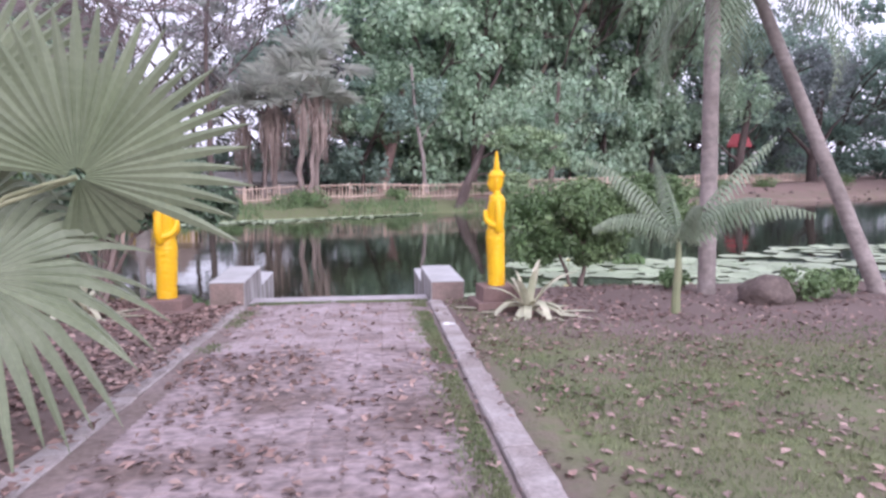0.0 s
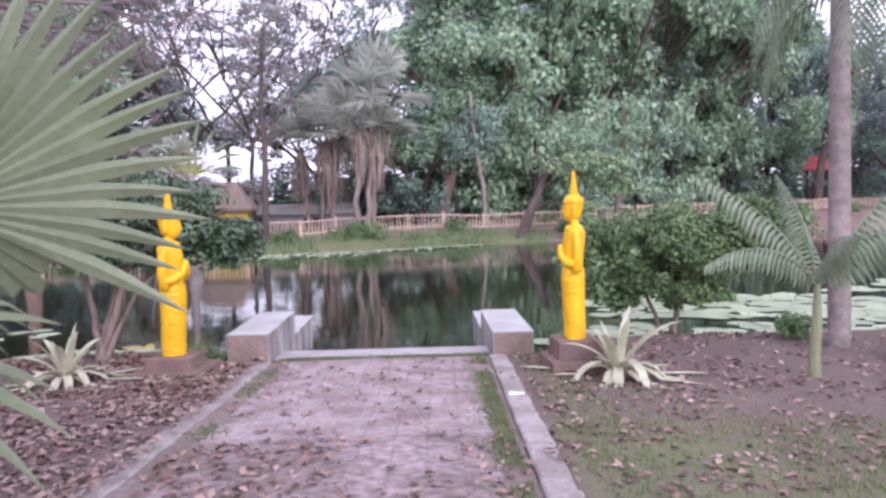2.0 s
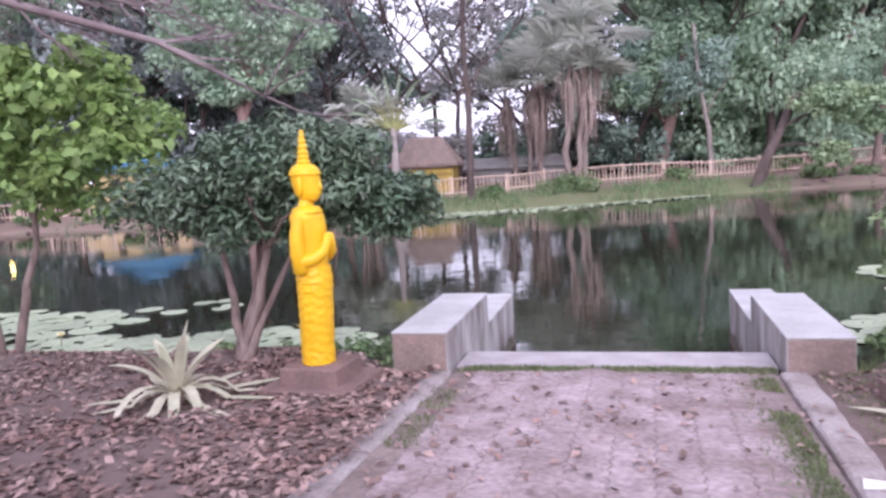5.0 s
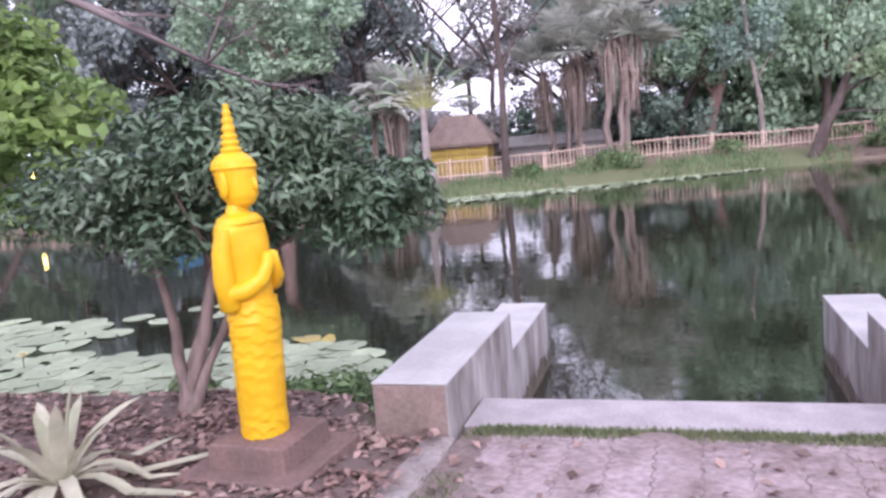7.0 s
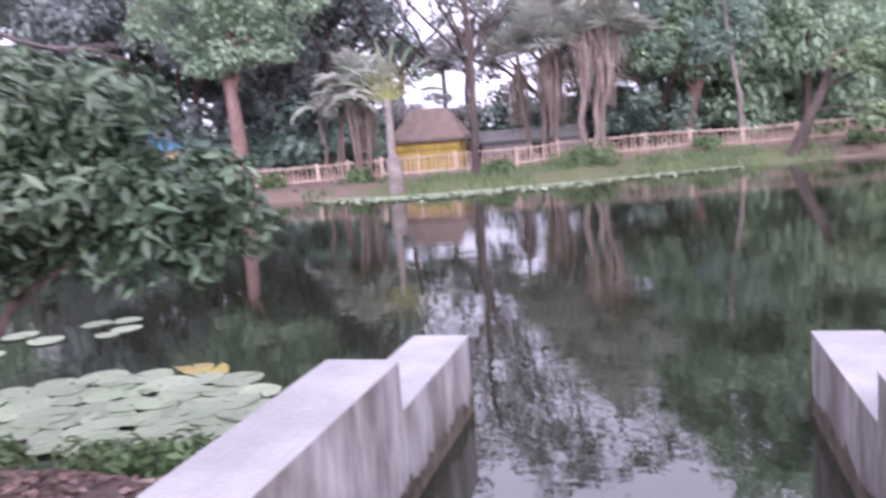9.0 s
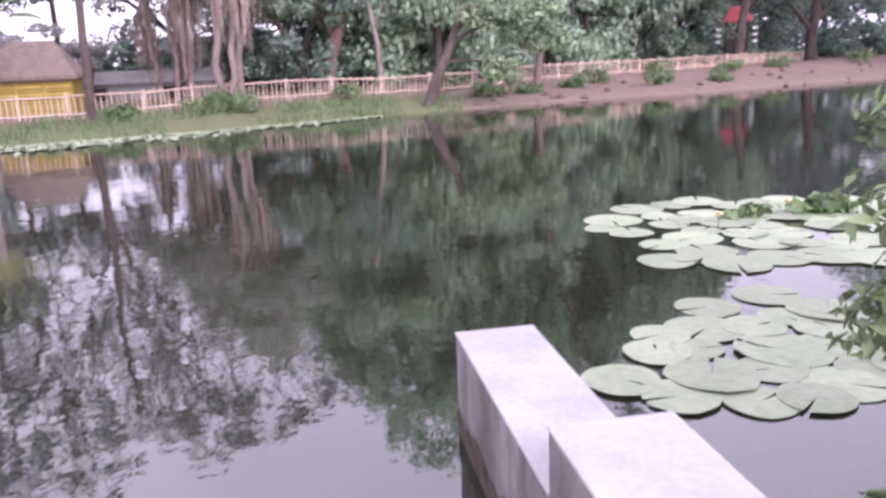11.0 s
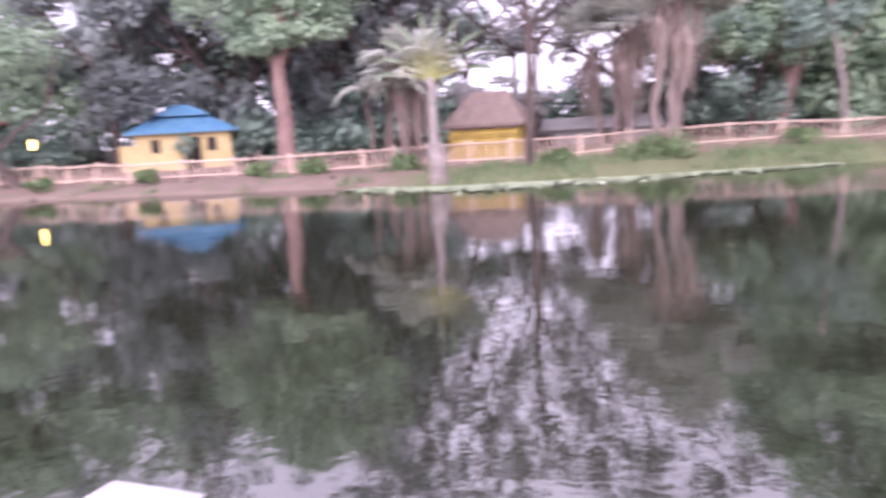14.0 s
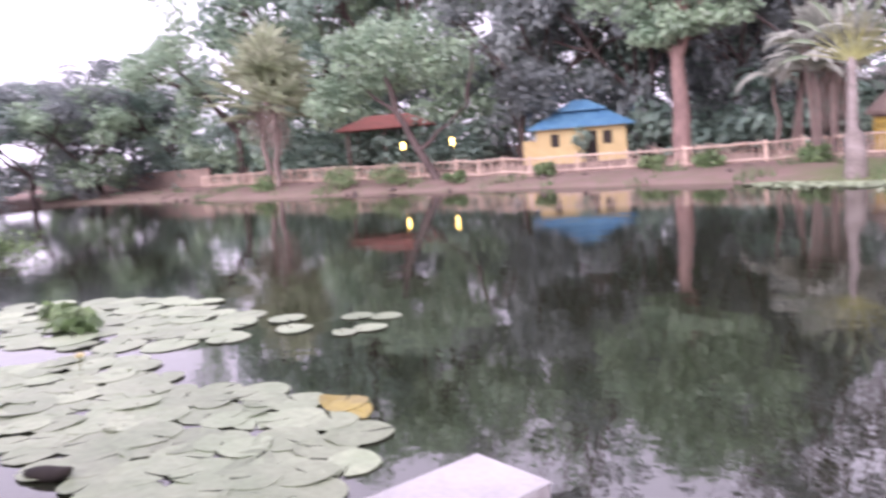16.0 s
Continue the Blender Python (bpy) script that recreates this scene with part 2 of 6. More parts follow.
soil = mix_node(noise_node(1.3).outputs["Fac"], (0.122, 0.09, 0.086), (0.235, 0.185, 0.178))
soil = mix_node(noise_node(24).outputs["Fac"], soil, (0.165, 0.12, 0.108))
att2 = n.new("ShaderNodeAttribute")
att2.attribute_name = "red_earth"
soil = mix_node(att2.outputs["Fac"], soil, mix_node(noise_node(0.7).outputs["Fac"], (0.20, 0.128, 0.112), (0.285, 0.21, 0.19)))
green = mix_node(noise_node(2.2).outputs["Fac"], (0.15, 0.205, 0.09), (0.21, 0.215, 0.12))
green = mix_node(noise_node(28).outputs["Fac"], green, (0.11, 0.125, 0.06))
bare = n.new("ShaderNodeMapRange")
bare.inputs["From Min"].default_value, bare.inputs["From Max"].default_value = 0.47, 0.66
bare.inputs["To Max"].default_value = 0.75
k.new(noise_node(5.5, 8).outputs["Fac"], bare.inputs["Value"])
green = mix_node(bare.outputs[0], green, mix_node(noise_node(60).outputs["Fac"], (0.12, 0.098, 0.075), (0.27, 0.22, 0.175)))
patch = n.new("ShaderNodeMath")
patch.operation = "MULTIPLY_ADD"
k.new(att.outputs["Fac"], patch.inputs[0])
patch.inputs[1].default_value = 1.0
edge = noise_node(1.6, 9)
sub = n.new("ShaderNodeMath")
sub.operation = "SUBTRACT"
k.new(edge.outputs["Fac"], sub.inputs[0])
sub.inputs[1].default_value = 0.5
k.new(sub.outputs[0], patch.inputs[2])
rg = n.new("ShaderNodeMapRange")
rg.inputs["From Min"].default_value, rg.inputs["From Max"].default_value = 0.15, 0.85
k.new(patch.outputs[0], rg.inputs["Value"])
k.new(mix_node(rg.outputs[0], soil, green), b.inputs["Base Color"])
bp = n.new("ShaderNodeBump")
bp.inputs["Strength"].default_value, bp.inputs["Distance"].default_value = 0.7, 0.03
k.new(noise_node(30).outputs["Fac"], bp.inputs["Height"])
k.new(bp.outputs[0], b.inputs["Normal"])

# ---- helpers of this scene ----
rng = np.random.default_rng(7)


def mesh_from(name, verts, faces, material, smooth=False):
    me = bpy.data.meshes.new(name)
    me.from_pydata([tuple(map(float, v)) for v in verts], [], [tuple(map(int, f)) for f in faces])
    me.materials.append(material)
    if smooth:
        me.polygons.foreach_set("use_smooth", [True] * len(me.polygons))
    me.update()
    return me


def thing(name, label, category, group="", kind="", m=None):
    ob = new(name)
    ob.empty_display_size = 0.1
    if m is not None:
        ob.matrix_world = m
    return tagged(ob, label, category, group, kind)


def part(name, bm, material, parent, label=""):
    """Links a bmesh, or a finished mesh, as one object under its thing."""
    if isinstance(bm, bmesh.types.BMesh):
        me = bpy.data.meshes.new(name)
        bm.to_mesh(me)
        bm.free()
        me.materials.append(material)
    else:
        me = bm
    ob = new(name, me)
    ob.parent = parent
    return tagged(ob, label)


def solid(name, bm, material, label, category, group="", kind="", m=None):
    me = bpy.data.meshes.new(name)
    bm.to_mesh(me)
    bm.free()
    me.materials.append(material)
    ob = new(name, me)
    if m is not None:
        ob.matrix_world = m
    return tagged(ob, label, category, group, kind)


def box(bm, x0, x1, y0, y1, z0, z1, bevel=0.0, seg=2, taper=1.0):
    cx, cy = (x0 + x1) / 2, (y0 + y1) / 2
    vs = []
    for z, s in ((z0, 1.0), (z1, taper)):
        for x, y in ((x0, y0), (x1, y0), (x1, y1), (x0, y1)):
            vs.append(bm.verts.new((cx + (x - cx) * s, cy + (y - cy) * s, z)))
    fs = [bm.faces.new([vs[i] for i in f]) for f in ((3, 2, 1, 0), (4, 5, 6, 7), (0, 1, 5, 4), (1, 2, 6, 5), (2, 3, 7, 6), (3, 0, 4, 7))]
    if bevel:
        es = {e for f in fs for e in f.edges}
        bmesh.ops.bevel(bm, geom=list(es), offset=bevel, segments=seg, affect="EDGES", profile=0.5)
    return bm


def tube(V, F, pts, rad, sides=7):
    """Adds a tapered tube along pts to the lists V and F."""
    pts = [Vector(p) for p in pts]
    base = len(V)
    for i, p in enumerate(pts):
        d = (pts[min(i + 1, len(pts) - 1)] - pts[max(i - 1, 0)]).normalized()
        a = d.cross(Vector((0.31, 0.95, 0.1))).normalized()
        c = d.cross(a)
        for s in range(sides):
            t = 2 * math.pi * s / sides
            V.append(p + (a * math.cos(t) + c * math.sin(t)) * rad[i])
    for i in range(len(pts) - 1):
        for s in range(sides):
            q, w = base + i * sides + s, base + i * sides + (s + 1) % sides
            F.append((q, w, w + sides, q + sides))
    F.append(tuple(base + (len(pts) - 1) * sides + s for s in range(sides)))


def bend(p, q, n, sag, r):
    """Points from p to q with a bow of sag and a little unrest."""
    p, q = Vector(p), Vector(q)
    out = []
    for i in range(n + 1):
        t = i / n
        v = p.lerp(q, t) + Vector((0, 0, 1)) * sag * 4 * t * (1 - t)
        if 0 < i < n:
            v += Vector((r.uniform(-1, 1), r.uniform(-1, 1), r.uniform(-1, 1))) * (q - p).length * 0.025
        out.append(v)
    return out


def leaves(centres, normals, size, g, slim=0.5):
    """Vertices and faces of bent leaf blades, two triangles a leaf."""
    c = np.asarray(centres, float)
    m = len(c)
    nr = np.asarray(normals, float) + g.normal(0, 0.55, (m, 3))
    nr /= np.linalg.norm(nr, axis=1)[:, None] + 1e-9
    a = np.cross(nr, g.normal(0, 1, (m, 3)))
    a /= np.linalg.norm(a, axis=1)[:, None] + 1e-9
    w = np.cross(nr, a)
    s = size * g.uniform(0.6, 1.35, m)[:, None]
    v = np.stack([c - a * s * 0.5, c + w * s * slim * 0.5 + nr * s * 0.08, c + a * s * 0.5 - nr * s * 0.1, c - w * s * slim * 0.5 + nr * s * 0.08], 1).reshape(-1, 3)
    i = np.arange(m) * 4
    f = np.concatenate([np.stack([i, i + 1, i + 2], 1), np.stack([i, i + 2, i + 3], 1)])
    return v, f


def np_mesh(name, v, f, material):
    me = bpy.data.meshes.new(name)
    v, f = np.asarray(v, np.float32), np.asarray(f, np.int32)
    me.vertices.add(len(v))
    me.vertices.foreach_set("co", v.ravel())
    w = f.shape[1]
    me.loops.add(f.size)
    me.loops.foreach_set("vertex_index", f.ravel())
    me.polygons.add(len(f))
    me.polygons.foreach_set("loop_start", np.arange(len(f), dtype=np.int32) * w)
    me.update(calc_edges=True)
    me.materials.append(material)
    return me


def blob_leaves(blobs, per, size, g, slim=0.5):
    """Leaves strewn through clumps: each blob is (x, y, z, rx, ry, rz)."""
    cs, ns = [], []
    for x, y, z, rx, ry, rz in blobs:
        d = g.normal(0, 1, (per, 3))
        d /= np.linalg.norm(d, axis=1)[:, None]
        r = g.uniform(0.25, 1.0, per) ** 0.45 * g.uniform(0.85, 1.15, per)
        cs.append(np.array([x, y, z]) + d * r[:, None] * np.array([rx, ry, rz]))
        ns.append(d + np.array([0, 0, 0.6]))
    return leaves(np.concatenate(cs), np.concatenate(ns), size, g, slim)


# ---- the lie of the land ----
W = -0.58
NEAR = [(-69, 12), (-64, 8.5), (-58, 7.2), (-25, 4.2), (-12, 1.9), (-6.5, 1.35), (-4, 1.45), (-3, 1.55), (-1.8, 1.5), (-1.5, 0.85), (1.5, 0.85), (1.8, 1.6), (3, 1.9), (4.5, 1.85), (6.5, 1.9), (9.5, 1.5), (15, 1.2), (30, 3), (60, 14), (110, 45)]
FAR = [(130, 104), (67, 58), (40, 45.5), (24, 38.8), (18, 37.2), (13, 35.8), (8.5, 34), (5.6, 32.8), (3.2, 31.8), (1, 30.6), (-2, 29.2), (-5.2, 27.7), (-8, 26.7), (-10, 26.2), (-14, 26.6), (-18, 26.5), (-22, 26), (-28, 25.2), (-33, 24.4), (-40, 21.4), (-56, 19.8), (-64, 18.6), (-68, 16.5)]
POND = np.array(NEAR + FAR, float)


def pond_distance(x, y):
    """Metres to the shore, negative in the water."""
    x, y = np.asarray(x, float), np.asarray(y, float)
    best, inside = np.full(x.shape, 1e9), np.zeros(x.shape, bool)
    for (ax, ay), (bx, by) in zip(POND, np.roll(POND, -1, 0)):
        dx, dy = bx - ax, by - ay
        t = np.clip(((x - ax) * dx + (y - ay) * dy) / (dx * dx + dy * dy), 0, 1)
        best = np.minimum(best, np.hypot(x - ax - t * dx, y - ay - t * dy))
        if ay != by:
            inside ^= ((ay > y) != (by > y)) & (x < (bx - ax) * (y - ay) / (by - ay) + ax)
    return np.where(inside, -best, best)


def step(t):
    t = np.clip(t, 0, 1)
    return t * t * (3 - 2 * t)


def slope(y):
    return np.clip(-0.037 * np.asarray(y, float), 0, 0.5)


def wobble(x, y):
    return 0.5 * np.sin(x * 1.7 + 0.8 * np.sin(y * 1.3)) + 0.5 * np.sin(y * 2.1 + 1.3 * np.sin(x * 0.9))


def land(x, y):
    x, y = np.asarray(x, float), np.asarray(y, float)
    d = pond_distance(x, y)
    far = step((y - 9) / 6 + np.clip((np.abs(x) - 60) / 40, 0, 1))
    near_z = W + (slope(y) + 0.02 - W) * step((d + 0.15) / 1.35)
    far_z = W + 0.05 + 0.33 * step(d / 2.5) + (0.1 + 0.018 * np.clip(x + 15, 0, 25) + 0.15 * np.clip(-(x + 20) / 10, 0, 1)) * step((d - 2) / 6)
    z = near_z * (1 - far) + far_z * far
    z = z + wobble(x, y) * 0.02 * step(d / 1.5) + far * step(d / 1.0) * 0.07 * (wobble(x * 1.9 + 3, y * 1.6) + 0.6 * wobble(x * 4.3, y * 3.7 + 1))
    on_path = step((1.42 - np.abs(x - 0.021 * np.minimum(y, 0))) / 0.15) * step((0.6 - y) / 0.3)
    z = np.where(d > -0.2, z * (1 - on_path) + (slope(y) - 0.055) * on_path, z)
    return np.where(d < 0, np.maximum(W + d * 0.9, -1.9), z)


def gz(x, y):
    return float(land(np.array([x]), np.array([y]))[0])


def spaced(edges):
    out = [edges[0][0]]
    for a, c, s in edges:
        m = max(1, round((c - a) / s))
        out += [a + (c - a) * i / m for i in range(1, m + 1)]
    return np.array(out)


gx = spaced([(-900, -120, 60), (-120, -40, 4), (-40, -8, 1), (-8, 8, 0.16), (8, 40, 1), (40, 130, 4), (130, 900, 60)])
gy = spaced([(-900, -60, 60), (-60, -13, 4), (-13, 3.2, 0.16), (3.2, 20, 1.2), (20, 60, 0.8), (60, 130, 4), (130, 900, 60)])
X, Y = np.meshgrid(gx, gy)
Z = land(X, Y)
nx, ny = len(gx), len(gy)
idx = np.arange(nx * ny).reshape(ny, nx)
quads = np.stack([idx[:-1, :-1], idx[:-1, 1:], idx[1:, 1:], idx[1:, :-1]], -1).reshape(-1, 4)
me = np_mesh("ground", np.stack([X, Y, Z], -1).reshape(-1, 3), quads, M_GROUND)
me.polygons.foreach_set("use_smooth", [True] * len(me.polygons))
D = pond_distance(X, Y)
lawn = step((X - 1.05) / 0.4) * step((-1.6 - Y - 0.22 * X) / 2.6) * 0.7
bankside = step((Y - 12) / 6) * np.where(D < 4.5, 0.8, 0.3) * (step((X + 13) / 3) * step((9 - X) / 4) * 1.0 + 0.35)
shore = step((0.9 - D) / 0.5) * (Y < 8) * 0.7
behind = step((-11 - Y) / 3) * 0.6
grass = np.clip(np.maximum.reduce([lawn, bankside, shore, behind]), 0, 1)
at = me.attributes.new("red_earth", "FLOAT", "POINT")
at.data.foreach_set("value", (step((Y - 12) / 6) * 0.9).ravel().astype(np.float32))
at = me.attributes.new("grass", "FLOAT", "POINT")
at.data.foreach_set("value", grass.ravel().astype(np.float32))
tagged(new("ground", me), "brown leaf-strewn soil with worn grass around a pond", "ground", kind="structure")

bm = bmesh.new()
wv = [bm.verts.new(p) for p in ((-160, -2, W), (160, -2, W), (160, 140, W), (-160, 140, W))]
bm.faces.new(wv)
solid("water", bm, M_WATER, "still dark pond water mirroring trees and sky", "water", kind="structure")

# ---- landing: parapets, threshold, steps ----
def parapet(side, top, low, end):
    s = side
    root = thing("parapet", "whitewashed stepped concrete parapet beside the landing", "parapet", "parapets of the landing")
    x0, x1 = sorted((s * 1.245, s * 1.70))
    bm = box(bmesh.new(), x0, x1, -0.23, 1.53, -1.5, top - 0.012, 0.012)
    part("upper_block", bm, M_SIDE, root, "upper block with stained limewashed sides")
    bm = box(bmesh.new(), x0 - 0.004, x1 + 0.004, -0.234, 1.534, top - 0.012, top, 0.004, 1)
    part("upper_top", bm, M_PLASTER, root, "top face paler than the sides")
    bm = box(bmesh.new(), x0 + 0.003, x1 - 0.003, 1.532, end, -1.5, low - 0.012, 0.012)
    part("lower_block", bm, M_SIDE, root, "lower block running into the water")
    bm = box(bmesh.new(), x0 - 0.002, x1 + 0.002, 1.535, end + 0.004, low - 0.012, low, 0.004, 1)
    part("lower_top", bm, M_PLASTER, root, "top face paler than the sides")
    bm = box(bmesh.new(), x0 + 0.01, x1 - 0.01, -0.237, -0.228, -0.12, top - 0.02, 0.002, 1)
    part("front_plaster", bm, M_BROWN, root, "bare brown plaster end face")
    # ragged dark band that the water left
    g = np.random.default_rng(5 + (s > 0))
    V, F = [], []
    steps = 120
    for i in range(steps + 1):
        y = 0.75 + (end - 0.755) * i / steps
        t = -0.43 + 0.035 * g.uniform(-1, 1) + 0.03 * math.sin(i * 0.21) + 0.02 * math.sin(i * 0.67)
        V += [(s * 1.2415, y, -1.2), (s * 1.2415, y, t)]
    for i in range(steps):
        F.append((2 * i, 2 * i + 2, 2 * i + 3, 2 * i + 1))
    ob = part("waterline_stain", mesh_from("waterline_stain", V, F, M_ALGAE), M_ALGAE, root, "ragged dark green-brown waterline stain")
    return root


parapet(-1, 0.335, 0.035, 3.17)
parapet(1, 0.29, 0.03, 3.25)

bm = box(bmesh.new(), -1.235, 1.235, 0.0, 0.49, -0.22, 0.0, 0.012)
solid("threshold", bm, M_SLAB, "pale worn concrete threshold across the path end", "threshold", kind="structure")
for y0, y1, z in ((0.49, 0.80, -0.20), (0.80, 1.12, -0.40), (1.12, 1.5, -0.60)):
    bm = box(bmesh.new(), -1.24, 1.24, y0 + 0.003, y1, -1.4, z, 0.01)
    solid("step_1", bm, M_SIDE, "damp concrete step going down into the pond", "step", "landing steps", "structure")


def kerb(inner0, lean, side, width, rise, name):
    """A row of cast kerb lengths with open butt joints."""
    root = thing(name, "worn pale concrete kerb edging the path", "kerb", kind="structure")
    g = random.Random(3 + side)
    y = -0.24
    while y > -14:
        ln = 0.92 + g.uniform(-0.04, 0.04)
        ya, yb = y, y - ln + 0.012
        bm = bmesh.new()
        x0, x1 = (0, width) if side > 0 else (-width, 0)
        nseg = 6
        rows = []
        for i in range(nseg + 1):
            yy = ya + (yb - ya) * i / nseg
            cx = inner0 + lean * yy
            zt = float(slope(yy)) + rise + g.uniform(-0.008, 0.006)
            j0, j1 = g.uniform(-0.006, 0.006), g.uniform(-0.01, 0.01)
            prof = [(x0 + j0, -0.16), (x0 + j0, -0.012), (x0 + j0 + 0.014, 0), ((x0 + x1) / 2, 0.003), (x1 + j1 - 0.014, 0), (x1 + j1, -0.012), (x1 + j1, -0.16)]
            rows.append([bm.verts.new((cx + a, yy, zt + c)) for a, c in prof])
        for r0, r1 in zip(rows, rows[1:]):
            for i in range(len(r0) - 1):
                bm.faces.new((r0[i], r0[i + 1], r1[i + 1], r1[i]))
        bm.faces.new(rows[0][::-1]), bm.faces.new(rows[-1])
        bmesh.ops.recalc_face_normals(bm, faces=bm.faces)
        part("kerb_stone", bm, M_KERB, root)
        y -= ln


kerb(1.205, 0.022, 1, 0.19, 0.035, "kerb_east")
kerb(-1.205, 0.020, -1, 0.19, 0.008, "kerb_west")

# ---- statues on plinths ----
def statue_mesh(seed):
    bm = bmesh.new()

    def loft(profile, sides=36, folds=0.0, tilt=0.0):
        rows = []
        for z, a, c, ox in profile:
            row = []
            for s in range(sides):
                t = 2 * math.pi * s / sides
                rough = noise.noise((math.cos(t) * 2.2 + seed, math.sin(t) * 2.2, z * 9))
                swag = ((z - 0.055 * abs(math.sin(t)) ** 1.5 * (1 if math.cos(t) > -0.3 else 0.4) + 0.045 * rough) / 0.07) % 1.0
                f = 1 + folds * (1.3 * (1 - swag) ** 2 - 0.5 * (swag > 0.9) + 0.5 * noise.noise((math.cos(t) * 4, math.sin(t) * 4 + seed, z * 16))) if folds > 0.02 else 1 + folds * rough
                row.append(bm.verts.new((ox + a * f * math.cos(t), c * f * math.sin(t), z)))
            rows.append(row)
        for r0, r1 in zip(rows, rows[1:]):
            for s in range(sides):
                bm.faces.new((r0[s], r0[(s + 1) % sides], r1[(s + 1) % sides], r1[s]))
        bm.faces.new(rows[0][::-1]), bm.faces.new(rows[-1])

    def fine(keys, m):
        out = []
        for (z0, a0, c0, o0), (z1, a1, c1, o1) in zip(keys, keys[1:]):
            for i in range(m):
                t = i / m
                s = t * t * (3 - 2 * t)
                out.append((z0 + (z1 - z0) * t, a0 + (a1 - a0) * s, c0 + (c1 - c0) * s, o0 + (o1 - o0) * s))
        return out + [keys[-1]]

    # x is the way it faces
    loft(fine([(0, 0.118, 0.130, 0.0), (0.10, 0.120, 0.130, 0.0), (0.42, 0.124, 0.136, 0.01), (0.62, 0.130, 0.140, 0.015), (0.74, 0.122, 0.135, 0.012)], 18), 56, 0.042)
    loft(fine([(0.72, 0.112, 0.125, 0.01), (0.86, 0.115, 0.128, 0.01), (1.02, 0.126, 0.145, 0.0), (1.11, 0.118, 0.160, -0.01), (1.17, 0.088, 0.135, -0.015), (1.20, 0.055, 0.07, -0.01), (1.25, 0.052, 0.056, 0.0)], 6), 36, 0.006)
    # head, hair, spire rings
    loft(fine([(1.225, 0.03, 0.03, 0.035), (1.245, 0.075, 0.068, 0.022), (1.29, 0.100, 0.086, 0.015), (1.36, 0.108, 0.096, 0.006), (1.42, 0.110, 0.104, 0.0), (1.445, 0.113, 0.108, -0.003), (1.46, 0.108, 0.104, -0.003), (1.49, 0.085, 0.082, -0.004), (1.51, 0.052, 0.052, -0.004)], 4), 32)
    spire = []
    z = 1.505
    for r, h in ((0.052, 0.035), (0.046, 0.033), (0.042, 0.033), (0.034, 0.045), (0.028, 0.04), (0.022, 0.035), (0.016, 0.03)):
        spire += [(z, r * 0.72, r * 0.72, -0.004), (z + h * 0.3, r, r, -0.004), (z + h * 0.7, r, r, -0.004), (z + h, r * 0.7, r * 0.7, -0.004)]
        z += h
    loft(spire + [(1.752, 0.004, 0.004, -0.004)], 20)
    # collar, hair band
    loft([(1.135, 0.100, 0.140, 0.0), (1.15, 0.100, 0.138, 0.004), (1.165, 0.096, 0.122, 0.0), (1.18, 0.092, 0.105, -0.004), (1.19, 0.08, 0.088, -0.004)], 32)
    loft([(1.418, 0.108, 0.102, 0.0), (1.425, 0.119, 0.113, 0.0), (1.437, 0.119, 0.113, 0.0), (1.444, 0.108, 0.102, 0.0)], 32)
    # ears, nose
    for sy in (-1, 1):
        m = pose(0.0, sy * 0.103, 1.345) @ Matrix.Diagonal((0.026, 0.016, 0.075, 1))
        bmesh.ops.create_icosphere(bm, subdivisions=2, radius=1, matrix=m)
        m = pose(0.098, sy * 0.03, 1.385) @ Matrix.Diagonal((0.014, 0.024, 0.007, 1))
        bmesh.ops.create_icosphere(bm, subdivisions=1, radius=1, matrix=m)
    bmesh.ops.create_icosphere(bm, subdivisions=2, radius=1, matrix=pose(0.112, 0, 1.345, 0, -14, 0) @ Matrix.Diagonal((0.017, 0.015, 0.042, 1)))
    bmesh.ops.create_icosphere(bm, subdivisions=1, radius=1, matrix=pose(0.103, 0, 1.292) @ Matrix.Diagonal((0.012, 0.028, 0.009, 1)))
    # arms folded before the chest, sleeves hanging
    V, F = [], []
    for sy in (-1, 1):
        tube(V, F, [(-0.01, sy * 0.130, 1.125), (-0.025, sy * 0.152, 1.0), (-0.03, sy * 0.152, 0.86), (-0.015, sy * 0.140, 0.715), (-0.015, sy * 0.136, 0.70)], [0.045, 0.052, 0.055, 0.058, 0.03], 14)
        tube(V, F, [(0.0, sy * 0.142, 0.79), (0.08, sy * 0.12, 0.81), (0.135, sy * 0.065, 0.855), (0.15, sy * 0.03, 0.92), (0.15, sy * 0.022, 0.975), (0.147, sy * 0.02, 0.99)], [0.052, 0.05, 0.043, 0.036, 0.03, 0.012], 12)
    vs = [bm.verts.new(v) for v in V]
    for f in F:
        bm.faces.new([vs[i] for i in f])
    bmesh.ops.recalc_face_normals(bm, faces=bm.faces)
    for f in bm.faces:
        f.smooth = True
    return bm


def plinth(x, y, z, a, c, h1, h2, turn):
    root = thing("plinth", "two-tier red-brown concrete plinth under a statue", "plinth", "statue plinths", m=pose(x, y, z, 0, 0, turn))
    part("lower_tier", box(bmesh.new(), -a, a, -a, a, -0.25, h1, 0.012, taper=0.985), M_PED, root)
    part("upper_tier", box(bmesh.new(), -c, c, -c, c, h1 - 0.01, h1 + h2, 0.012, taper=0.97), M_PED, root)


